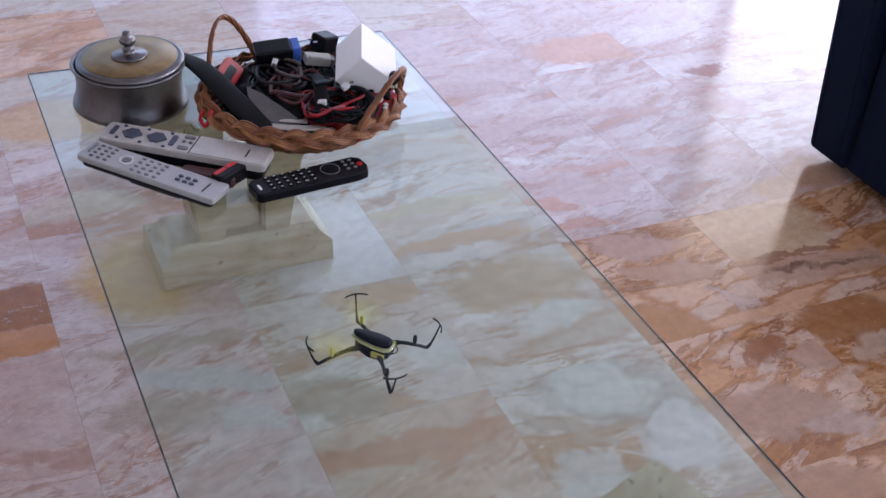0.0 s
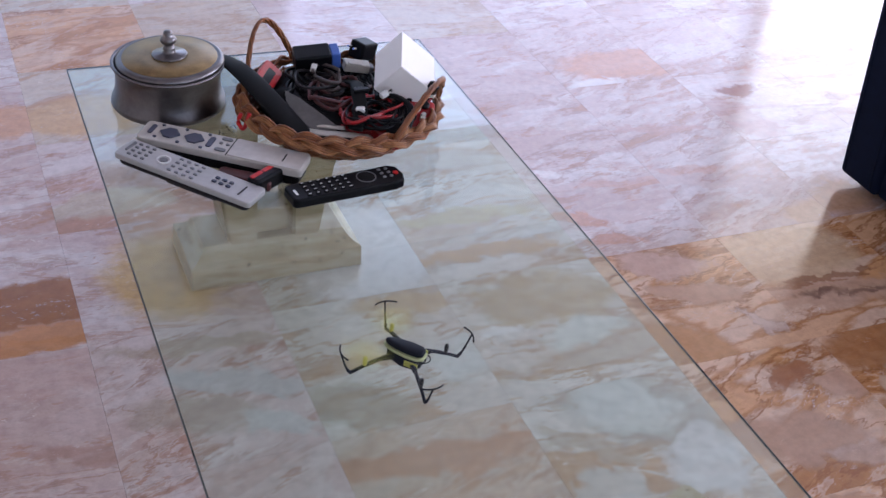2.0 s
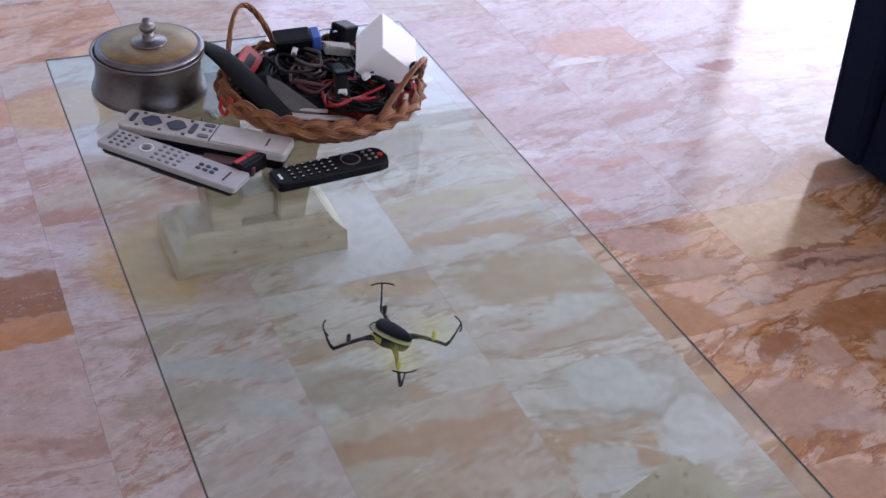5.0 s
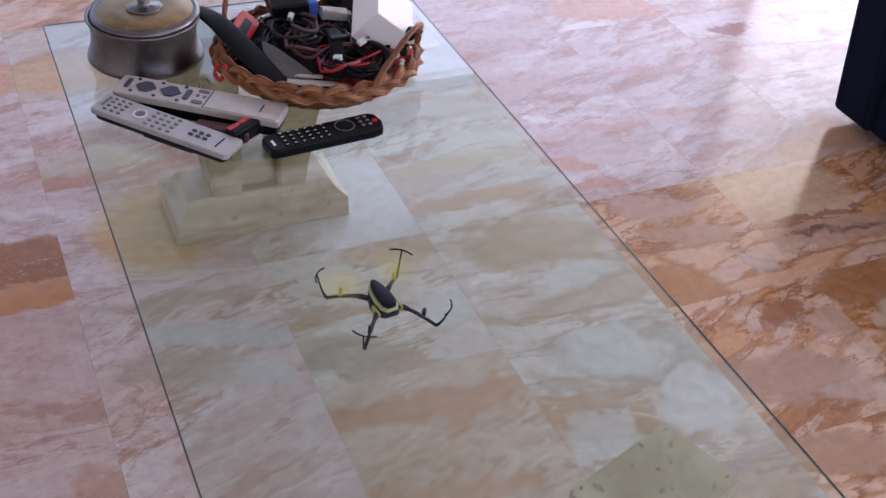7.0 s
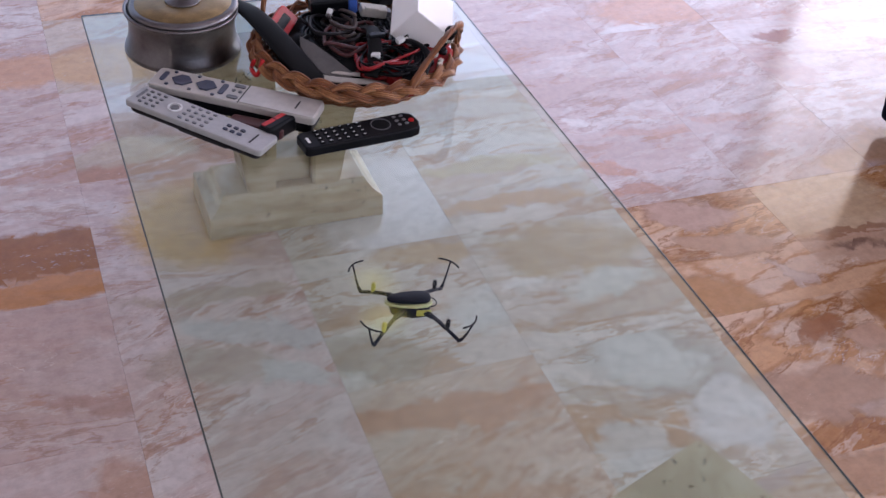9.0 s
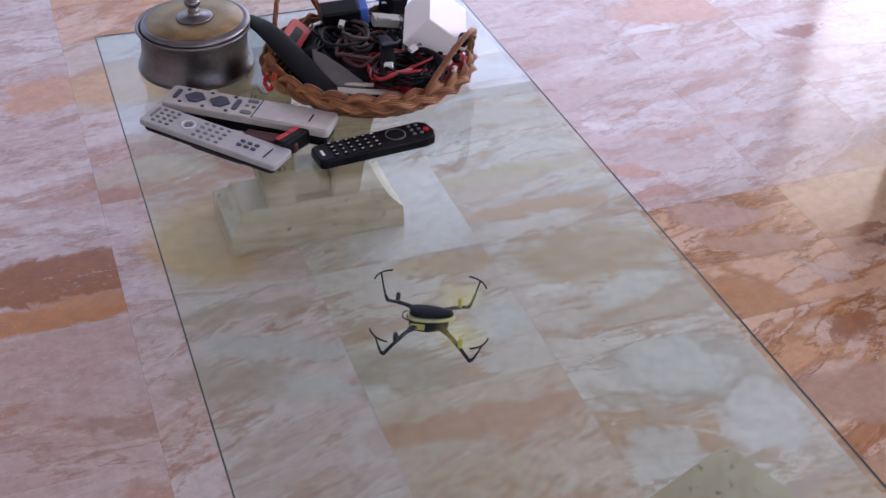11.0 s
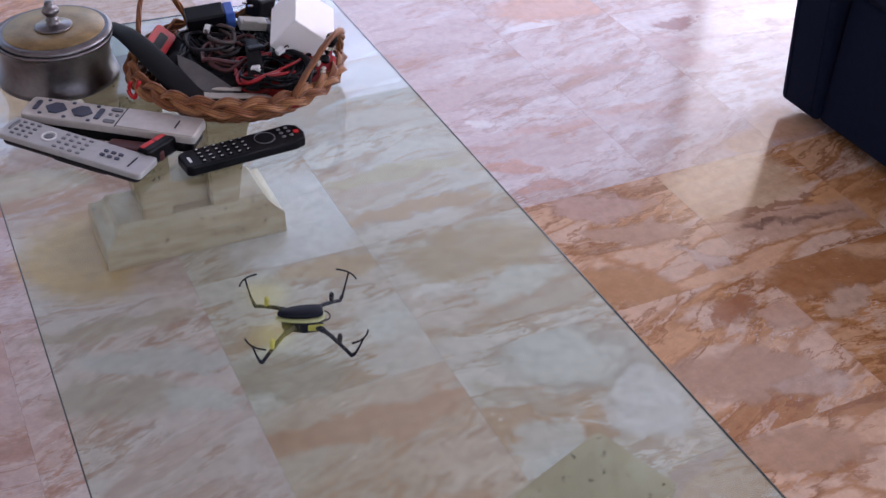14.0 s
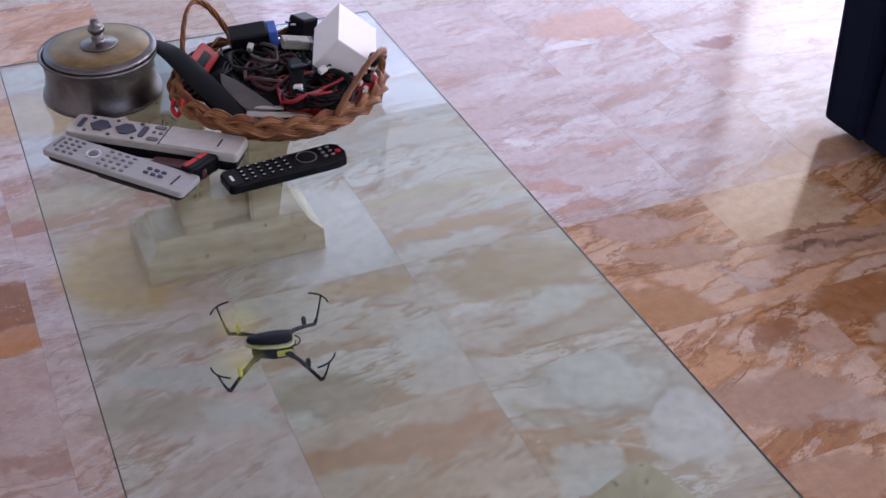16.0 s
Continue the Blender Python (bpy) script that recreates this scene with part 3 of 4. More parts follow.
def upright(sign):
    """A stone leg that leans out and flares towards the glass."""
    prof = [(0.073, 0.036, 0.090), (0.14, 0.035, 0.100), (0.22, 0.035, 0.114), (0.30, 0.036, 0.142), (0.36, 0.040, 0.178), (0.392, 0.044, 0.205), (H - 0.0075, 0.046, 0.212)]
    bm = bmesh.new()
    rings = []
    for z, a, b in prof:
        rings.append([bm.verts.new((sign * x, y, z)) for x, y in ((a, -0.055), (b, -0.055), (b, 0.055), (a, 0.055))])
    for p, q in zip(rings, rings[1:]):
        for k in range(4):
            bm.faces.new((p[k], p[(k + 1) % 4], q[(k + 1) % 4], q[k]))
    bm.faces.new(rings[0])
    bm.faces.new(rings[-1])
    bmesh.ops.recalc_face_normals(bm, faces=bm.faces)
    bmesh.ops.bevel(bm, geom=[e for e in bm.edges if abs(e.verts[0].co.z - e.verts[1].co.z) > 0.01], offset=0.004, segments=2, affect="EDGES")
    return bm


def coffee_table():
    t = group_at("coffee_table", pose(0, 0, 0), "clear glass coffee table on two cream stone pedestals", "table")
    top = part("glass_top", box(0, W, NEAR_END, FAR_END, H - 0.007, H, 0.0014, 2), M_GLASS, t, "clear greenish glass sheet with polished edges")
    top.visible_shadow = False
    top.data.materials.append(M_EDGE)
    for f in top.data.polygons:
        if abs(f.normal.z) < 0.95:
            f.material_index = 1
    for x, y, turn in ((0.347, 1.745, 0), (0.348, 0.513, 199)):
        ped = new("pedestal")
        ped.parent = t
        ped.matrix_basis = pose(x, y, 0, 0, 0, turn)
        ped["label"] = "cream pitted stone pedestal"
        # the plinth has an upright foot and a sloping shoulder
        bm = bmesh.new()
        rings = []
        for z, hx, hy in ((0.0, 0.170, 0.084), (0.001, 0.171, 0.085), (0.045, 0.169, 0.083), (0.047, 0.167, 0.081), (0.051, 0.159, 0.073), (0.057, 0.151, 0.065), (0.065, 0.144, 0.058), (0.075, 0.139, 0.053), (0.076, 0.136, 0.050)):
            rings.append([bm.verts.new((sx * hx, sy * hy, z)) for sx, sy in ((-1, -1), (1, -1), (1, 1), (-1, 1))])
        for p, q in zip(rings, rings[1:]):
            for k in range(4):
                bm.faces.new((p[k], p[(k + 1) % 4], q[(k + 1) % 4], q[k]))
        bm.faces.new(rings[0][::-1])
        bm.faces.new(rings[-1])
        part("plinth", bm, M_STONE, ped)
        part("tie_block", box(-0.036, 0.036, -0.030, 0.030, 0.074, 0.128, 0.003), M_STONE, ped, "low stone block between the uprights")
        part("upright", upright(-1), M_STONE, ped)
        part("upright", upright(1), M_STONE, ped)


coffee_table()


# ---- the lidded pot ----
def lidded_pot():
    t = group_at("lidded_pot", pose(0.146, 1.655, H), "round pewter pot with an aged brass lid", "pot")
    part("body", turned([(0, 0), (0.092, 0), (0.0945, 0.003), (0.093, 0.010), (0.0885, 0.019), (0.086, 0.034), (0.0855, 0.050), (0.0875, 0.064), (0.0905, 0.069), (0.0925, 0.072), (0.091, 0.075), (0.0875, 0.0735), (0.083, 0.066), (0.080, 0.02), (0, 0.018)], 64), M_PEWTER, t, smooth=True)
    lid = part("lid", turned([(0.0, 0.070), (0.078, 0.070), (0.083, 0.074), (0.086, 0.0785), (0.0855, 0.083), (0.082, 0.0865), (0.079, 0.0875), (0.0765, 0.0865), (0.074, 0.0875), (0, 0.0885)], 64), M_PEWTER, t, "pewter lid rim", smooth=True)
    lid.matrix_basis = Matrix.Translation((0.007, 0.0, -0.006)) @ Matrix.Diagonal((1.03, 1.03, 1.0, 1)) @ pose(0, 0, 0, -1, -2.2, 0)
    part("lid_plate", turned([(0.0755, 0.0865), (0.0745, 0.0885), (0.04, 0.0895), (0, 0.09)], 64), M_BRASS, lid, "aged brass lid top", smooth=True)
    part("knob", turned([(0.0, 0.088), (0.027, 0.0895), (0.0285, 0.0915), (0.026, 0.093), (0.012, 0.0945), (0.0085, 0.098), (0.010, 0.102), (0.0085, 0.105), (0.006, 0.107), (0.0115, 0.112), (0.0135, 0.117), (0.011, 0.122), (0.0065, 0.125), (0.0075, 0.1285), (0.006, 0.132), (0, 0.133)], 32), M_PEWTER, lid, "turned pewter knob", smooth=True)


lidded_pot()


# ---- the basket and what lies in it ----
BX, BY, RX, RY = 0.402, 1.522, 0.164, 0.156
BTURN = radians(-8)


def on_oval(a, grow=1.0, z=0.0):
    x, y = RX * grow * math.cos(a), RY * grow * math.sin(a)
    return Vector((x * math.cos(BTURN) - y * math.sin(BTURN), x * math.sin(BTURN) + y * math.cos(BTURN), z))


def wicker_basket():
    t = group_at("wicker_basket", pose(BX, BY, H), "round brown wicker basket full of cables and gadgets", "basket")
    # woven bottom and side: rods laid over and under upright stakes
    stakes = 36
    for row in range(9):
        g, z = 0.80 + 0.015 * row, 0.005 + 0.0042 * row
        bm = tube([on_oval(2 * math.pi * k / 144, g + 0.012 * math.cos(math.pi * k * stakes / 72 + math.pi * row), z) for k in range(144)], 0.0026, True, 5)
        part("weaver", bm, M_WICKER, t, smooth=True)
    bm = bmesh.new()
    for k in range(stakes):
        a = 2 * math.pi * k / stakes
        tube([on_oval(a, 0.78, 0.003), on_oval(a, 0.86, 0.022), on_oval(a, 0.93, 0.044)], 0.002, False, 5, bm=bm)
    part("stakes", bm, M_WICKER, t, smooth=True)
    bm = bmesh.new()
    for row in range(11):
        tube([on_oval(2 * math.pi * k / 96, 0.80 * (row + 0.6) / 11, 0.0036 + 0.001 * math.cos(math.pi * k / 4 + math.pi * row)) for k in range(96)], 0.0036, True, 5, bm=bm)
    part("bottom", bm, M_WICKER, t, smooth=True)
    # plaited rim of three flat strands, each of three canes
    bm = bmesh.new()
    turns, steps = 8, 384
    for s in range(3):
        for cane in range(4):
            pts = []
            for k in range(steps):
                a = 2 * math.pi * k / steps
                u = turns * a + 2 * math.pi * s / 3
                slope = math.cos(u)
                off = 0.0085 * math.sin(u) + (cane - 1.5) * 0.0036
                lift = 0.0045 * math.sin(2 * u)
                p = on_oval(a + (cane - 1.5) * 0.014 * slope, 1.0, 0.046)
                out = p.copy()
                out.z = 0
                out.normalize()
                pts.append(p + out * (off * 0.62 + lift * 0.7) + Vector((0, 0, -off * 0.78 + lift)))
            tube(pts, 0.0024, True, 6, 0.8, bm=bm)
    part("plaited_rim", bm, M_WICKER, t, "plaited cane rim", smooth=True)

    def handle(a, spread, height, lean, twist):
        bm2 = bmesh.new()
        for c in range(4):
            ph = c * math.pi / 2
            pts = []
            for k in range(41):
                v = k / 40
                b = a + spread * (2 * v - 1)
                out = on_oval(a, 1.0, 0).normalized()
                base = on_oval(b, 1.0, 0.04)
                rise = math.sin(math.pi * v) ** 0.75
                p = base + Vector((0, 0, height * rise)) + out * (lean * rise)
                pts.append(p + Vector((math.cos(5 * math.pi * v + ph), math.sin(5 * math.pi * v + ph), math.cos(5 * math.pi * v + ph))) * twist)
            tube(pts, twist * 0.9, False, 6, bm=bm2)
        part("handle", bm2, M_WICKER, t, "twisted cane loop handle", smooth=True)

    handle(radians(130), 0.36, 0.088, 0.012, 0.0026)
    handle(radians(-36), 0.58, 0.078, 0.002, 0.0036)
    bm = tube(curve_points([on_oval(3.42, 1.07, 0.05), on_oval(3.42, 1.1, 0.035), on_oval(3.5, 1.08, 0.03), on_oval(3.5, 1.02, 0.055)]), 0.0035)
    part("tie", bm, M_RED, t, "red plastic tie", smooth=True)


wicker_basket()


def loose(name, bm, material, m, label, category, smooth=False, group=""):
    return tagged(part(name, bm, material, at=m, smooth=smooth), label, category, group)


def in_basket(x, y, z, rx=0, ry=0, rz=0):
    return pose(BX + x, BY + y, H + z, rx, ry, rz)


def white_box():
    # a closed carton resting on one long edge, its end towards the camera
    t = group_at("white_box", pose(0.479, 1.458, 0.549, 15.5, -49.2, -33.0), "small plain white cardboard carton tipped on edge", "box")
    part("carton", box(-0.0647, 0, 0.001, 0.0976, -0.0767, 0, 0.0008), M_WHITE, t)
    part("flap", box(-0.0637, -0.001, 0.0, 0.0012, -0.0757, -0.001), M_WHITE, t)


white_box()


def black_pouch():
    """A limp cloth pouch that fills the bottom of the basket."""
    bm = turned([(0, -0.002), (0.06, -0.002), (0.11, 0.0), (0.124, 0.010), (0.118, 0.022), (0.09, 0.034), (0.05, 0.040), (0, 0.041)], 48)
    for v in bm.verts:
        n = noise.noise(v.co * 26) + 0.5 * noise.noise(v.co * 70)
        v.co.z += 0.010 * n * (1 if v.co.z > 0.005 else 0)
        v.co.xy *= 1 + 0.04 * n
    loose("black_pouch", bm, M_RUBBER, in_basket(0.0, 0.022, 0.011), "limp black cloth pouch under the cables", "pouch", True)


black_pouch()


def adapter():
    t = group_at("power_adapter", in_basket(-0.02, 0.085, 0.078, 8, -5, -8), "black power adapter block with a blue connector", "adapter")
    part("body", box(-0.034, 0.028, -0.02, 0.02, -0.018, 0.018, 0.003), M_BLACK, t)
    part("connector", box(0.028, 0.043, -0.017, 0.017, -0.013, 0.017, 0.002), M_BLUE, t, "blue connector block")


adapter()


def small_plug():
    t = group_at("wall_plug", in_basket(0.075, 0.105, 0.078, 5, 12, 30), "small black wall plug with two pins", "plug")
    part("body", box(-0.02, 0.02, -0.016, 0.016, -0.016, 0.016, 0.004), M_BLACK, t)
    for y in (-0.006, 0.006):
        part("pin", tube([(-0.02, y, 0.006), (-0.037, y, 0.008)], 0.002), M_CHROME, t)


small_plug()


def red_case():
    t = group_at("pocket_meter", in_basket(-0.108, 0.070, 0.056, 38, 0, 58), "red framed black pocket gadget standing in the basket", "gadget")
    part("frame", prism(rounded(0.09, 0.036, 0.008), -0.007, 0.007, 0.002), M_RED, t)
    part("face", prism(rounded(0.05, 0.015, 0.004), 0.0072, 0.0085), M_BLACK, t, "black inset face")


red_case()


def white_connector():
    t = group_at("white_connector", in_basket(0.045, 0.055, 0.074, 6, 10, -5), "cream plastic wire connector block", "connector")
    part("block", box(-0.022, 0.022, -0.010, 0.010, -0.008, 0.008, 0.002), M_WHITEP, t)
    part("ridge", box(-0.018, 0.006, -0.012, -0.004, 0.004, 0.011, 0.0015), M_WHITEP, t)
    part("tip", box(0.022, 0.030, -0.007, 0.007, -0.006, 0.005, 0.001), M_KEYPALE, t)


white_connector()


def red_gadget():
    """A low red wedge with a dark canopy, studs and a strap."""
    t = group_at("red_black_gadget", in_basket(0.074, -0.086, 0.042, 14, -6, 30) @ Matrix.Diagonal((0.82, 0.82, 0.82, 1)), "shiny red and black plastic gadget among cables", "gadget")
    bm = prism([(-0.075, -0.03), (-0.05, -0.042), (0.05, -0.04), (0.085, -0.022), (0.085, 0.022), (0.045, 0.038), (-0.05, 0.036), (-0.075, 0.02)], -0.02, 0.016, 0.007, 3)
    part("shell", bm, M_DARKRED, t, smooth=True)
    part("canopy", prism([(-0.045, -0.028), (0.018, -0.026), (0.03, 0.0), (0.015, 0.028), (-0.04, 0.026), (-0.055, 0)], 0.010, 0.026, 0.006, 3), M_BLACK, t, "black canopy", smooth=True)
    for x, y, r in ((-0.055, -0.02, 0.011), (0.058, -0.012, 0.010), (0.05, 0.022, 0.009)):
        part("stud", turned([(0, 0.014), (r, 0.014), (r, 0.021), (r * 0.7, 0.024), (0, 0.024)], 20), M_BLACK, t, at=pose(x, y, 0))
    part("strap", tube(curve_points([(-0.065, -0.035, 0.01), (-0.04, -0.04, 0.026), (0.01, -0.01, 0.036), (0.02, 0.04, 0.026), (0.0, 0.07, 0.012)]), 0.008, flat=0.45), M_BLACK, t, "black webbing strap", smooth=True)
    # pale studs set on the shell as its highlights
    for x, y in ((0.030, -0.030), (0.036, -0.012), (0.020, -0.036)):
        part("highlight_stud", box(x - 0.005, x + 0.005, y - 0.004, y + 0.004, 0.016, 0.026, 0.0015), M_WHITEP, t, "small pale stud standing in for a highlight")


red_gadget()


def strap_sleeve():
    t = group_at("black_sleeve", pose(0, 0, 0), "black padded sleeve with grey lining lying over the basket rim", "sleeve")
    keys = [(0.235, 1.668, 0.485), (0.250, 1.618, 0.492), (0.264, 1.565, 0.490), (0.280, 1.51, 0.480), (0.300, 1.455, 0.464), (0.315, 1.42, 0.450)]
    pts = curve_points(keys, 8)
    n = len(pts)
    widths = [0.012 + 0.010 * math.sin(math.pi * min(1, i / n * 0.62 + 0.1)) for i in range(n)]
    part("sleeve", tube(pts, widths, flat=0.30, sides=14), M_RUBBER, t, smooth=True)
    part("flap", prism([(-0.062, 0.004), (-0.045, -0.010), (-0.015, -0.020), (0.020, -0.022), (0.046, -0.014), (0.058, 0.004), (0.050, 0.012), (0.010, 0.012), (-0.035, 0.010)], -0.002, 0.002, 0.001), M_GREYFLAP, t, "grey lining flap", at=pose(0.335, 1.478, 0.470, 18, 12, -62))


strap_sleeve()


def cable_bundle(name, seed, n, radius, material, cx, cy, span, z, label):
    rnd = random.Random(seed)
    t = group_at(name, in_basket(cx, cy, z), label, "cable")
    for i in range(n):
        turn = rnd.uniform(0, 6.28)
        rx, ry = span * rnd.uniform(0.5, 1.0), span * rnd.uniform(0.3, 0.7)
        tilt = rnd.uniform(-0.3, 0.3)
        lift = rnd.uniform(0, 0.022)
        keys = []
        for k in range(8):
            a = turn + k * rnd.uniform(0.75, 1.0)
            x, y = rx * math.cos(a), ry * math.sin(a)
            c, s = math.cos(turn), math.sin(turn)
            keys.append((x * c - y * s, x * s + y * c, lift + tilt * x * 0.5 + rnd.uniform(-0.004, 0.008)))
        part("strand", tube(curve_points(keys, 6), radius * rnd.uniform(0.8, 1.2), sides=6), material, t, smooth=True)


cable_bundle("black_cable", 29, 10, 0.005, M_BLACK, 0.0, 0.03, 0.11, 0.034, "thick black cables filling the basket bottom")
cable_bundle("black_cable", 3, 8, 0.0026, M_BLACK, -0.01, 0.05, 0.085, 0.044, "tangled black cables heaped in the basket")
cable_bundle("grey_cable", 5, 5, 0.0028, M_CABLE, -0.03, 0.03, 0.058, 0.052, "coiled dark grey cables with plugs")
cable_bundle("brown_cable", 8, 5, 0.0032, M_BROWNCABLE, -0.015, 0.035, 0.046, 0.056, "coiled brown grey cable loop")
cable_bundle("wine_cable", 41, 5, 0.0030, M_WINE, -0.005, -0.005, 0.060, 0.046, "tangled wine red and brown wires")
cable_bundle("red_cable", 11, 9, 0.0030, M_DARKRED, 0.030, -0.070, 0.062, 0.040, "tangled dark red wires in the basket")
cable_bundle("black_wire", 17, 6, 0.0022, M_BLACK, 0.030, -0.085, 0.055, 0.046, "loose black wires across the basket")


def small_clutter():
    """Plugs, tips and a silver end added for glints among the red wires."""
    for x, y, z, turn in ((0.048, -0.072, 0.086, 20), (0.004, -0.085, 0.070, -35), (-0.030, 0.055, 0.078, 60)):
        t = group_at("white_plug", in_basket(x, y, z, 10, -14, turn), "tiny white plug on a wire end", "plug", "tiny white plugs in the basket")
        part("body", box(-0.007, 0.007, -0.0045, 0.0045, -0.004, 0.004, 0.0012), M_SPOT, t)
        part("wire", tube(curve_points([(0.007, 0, 0), (0.018, 0.004, -0.004), (0.026, 0.012, -0.020)], 5), 0.0012), M_BLACK, t, "thin black wire", smooth=True)
    t = group_at("white_ribbon_cable", in_basket(0, 0, 0), "flat white ribbon cable lying inside the basket rim", "cable")
    part("ribbon", tube(curve_points([(-0.085, -0.070, 0.036), (-0.060, -0.094, 0.040), (-0.028, -0.106, 0.040), (0.004, -0.110, 0.036), (0.018, -0.100, 0.028)], 7), 0.009, flat=0.25, sides=10), M_WHITEP, t, smooth=True)
    part("fold", tube(curve_points([(-0.075, -0.055, 0.038), (-0.052, -0.078, 0.043), (-0.022, -0.090, 0.042)], 7), 0.006, flat=0.25, sides=10), M_WHITEP, t, "cream folded end", smooth=True)
    # made-up silver piece that gives the glints at the basket's right
    t = group_at("glint_plug", in_basket(0.128, -0.060, 0.066, 24, -18, 52), "crumpled silver plug end added for its glints", "plug")
    bm = turned([(0, -0.022), (0.009, -0.021), (0.011, -0.010), (0.0095, 0.002), (0.0115, 0.014), (0.008, 0.022), (0, 0.023)], 18)
    for v in bm.verts:
        v.co *= 1 + 0.13 * noise.noise(v.co * 160)
    part("foil", bm, M_CHROME, t)
    part("collar", turned([(0.0085, 0.018), (0.0095, 0.020), (0.0095, 0.034), (0.006, 0.037), (0, 0.037)], 18), M_BLACK, t, "black plug collar", smooth=True)
    t = group_at("black_strap", in_basket(0, 0, 0), "black webbing strap looped over the cables", "strap")
    part("strap", tube(curve_points([(0.020, 0.030, 0.060), (0.022, -0.010, 0.076), (0.012, -0.050, 0.080), (0.004, -0.085, 0.066), (-0.012, -0.112, 0.050)], 7), 0.0115, flat=0.28, sides=10), M_RUBBER, t, smooth=True)
    part("buckle", box(0.004, 0.030, -0.052, -0.040, 0.079, 0.087, 0.002), M_BLACK, t, "black plastic buckle")


small_clutter()


# ---- the remote controls ----
def laid(near_left, near_right, z, tilt=0.0, lean=0.0):
    """The pose of a long thing from two ends of its middle line."""
    (x0, y0), (x1, y1) = near_left, near_right
    return pose((x0 + x1) / 2, (y0 + y1) / 2, z, lean, tilt, math.degrees(math.atan2(y1 - y0, x1 - x0)))


def keypad(t, rows, material, shape=None):
    for x, y, w, d, z in rows:
        part("key", prism(rounded(w, d, min(w, d) * 0.4, 3), -0.001, 0.0014, 0.0005, 1), material, t, at=pose(x, y, z))


def remote_upper():
    # leans on what lies below it
    t = group_at("remote_control", laid((0.078, 1.520), (0.294, 1.366), 0.441, 0.5), "silver remote control with dark blue keys and a closed cover", "remote control", "remote controls on the table")
    part("lower_shell", prism(rounded(0.258, 0.050, 0.008), -0.021, -0.004, 0.003), M_BLACK, t, "black lower shell")
    part("upper_shell", prism(rounded(0.268, 0.054, 0.007), -0.004, 0.009, 0.002), M_SILVER_WARM, t, "silver upper shell")
    part("cover", prism(rounded(0.118, 0.052, 0.004), 0.0085, 0.0105, 0.0006), M_SILVER_WARM, t, "silver sliding cover", at=pose(0.073, 0, 0))
    part("parting_line", box(0.0118, 0.0136, -0.0262, 0.0262, 0.0084, 0.0096), M_BLACK, t, "dark parting line of the cover")
    top = 0.0095
    for x in (-0.088, -0.048):
        part("key", prism([(x - 0.017, 0), (x - 0.006, 0.014), (x + 0.006, 0.014), (x + 0.017, 0), (x + 0.006, -0.014), (x - 0.006, -0.014)], top - 0.001, top + 0.002, 0.0008), M_KEY, t, "dark blue cluster key")
    keypad(t, [(-0.118, 0.002, 0.008, 0.026, top), (-0.021, 0.0, 0.009, 0.030, top)], M_KEY)
    keypad(t, [(-0.106, 0.019, 0.006, 0.005, top), (-0.106, -0.018, 0.006, 0.005, top), (-0.068, 0.02, 0.006, 0.005, top), (-0.068, -0.02, 0.006, 0.005, top), (-0.030, 0.02, 0.006, 0.005, top), (-0.030, -0.021, 0.006, 0.005, top)], M_KEY)
    keypad(t, [(0.000, 0.017, 0.018, 0.008, top), (0.000, -0.016, 0.018, 0.009, top), (-0.005, 0.003, 0.006, 0.006, top), (0.006, 0.002, 0.006, 0.006, top)], M_KEYGREY)
    part("brand_bar", box(0.098, 0.1005, -0.012, 0.010, 0.0105, 0.0109), M_CABLE, t)


def remote_lower():
    t = group_at("remote_control", laid((0.040, 1.480), (0.203, 1.306), 0.437, 2.0), "silver remote control with small grey keys", "remote control", "remote controls on the table")
    part("lower_shell", prism(rounded(0.226, 0.044, 0.008), -0.013, -0.002, 0.004), M_CABLE, t, "grey lower shell")
    part("bulge", box(-0.03, 0.06, -0.020, 0.020, -0.017, -0.004, 0.004), M_BLACK, t, "black battery bulge")
    part("upper_shell", prism(rounded(0.238, 0.050, 0.006), -0.003, 0.007, 0.0018), M_SILVER, t, "silver upper shell")
    top = 0.0075
    part("ring", turned([(0.011, top - 0.001), (0.0115, top + 0.0012), (0.009, top + 0.0016), (0.0085, top - 0.001)], 28), M_SPOT, t, "white navigation ring", at=pose(-0.046, 0, 0))
    part("key", turned([(0, top + 0.001), (0.006, top + 0.001), (0.0065, top - 0.001)], 20), M_KEYGREY, t, at=pose(-0.046, 0, 0))
    keypad(t, [(-0.098 + 0.012 * i, 0.016 - 0.0105 * j, 0.0065, 0.004, top) for i in range(3) for j in range(4)], M_KEYGREY)
    keypad(t, [(-0.025 + 0.013 * i, 0.017 - 0.0115 * j, 0.007, 0.0042, top) for i in range(4) for j in range(4)], M_KEYPALE)
    keypad(t, [(0.046 + 0.012 * i, 0.006 - 0.0105 * j, 0.008, 0.0055, top) for i in range(3) for j in range(2)], M_KEY)
    keypad(t, [(-0.108, 0.004, 0.004, 0.026, top)], M_KEYGREY)
    part("brand_bar", box(0.092, 0.0945, -0.014, 0.012, 0.007, 0.0074), M_CABLE, t)


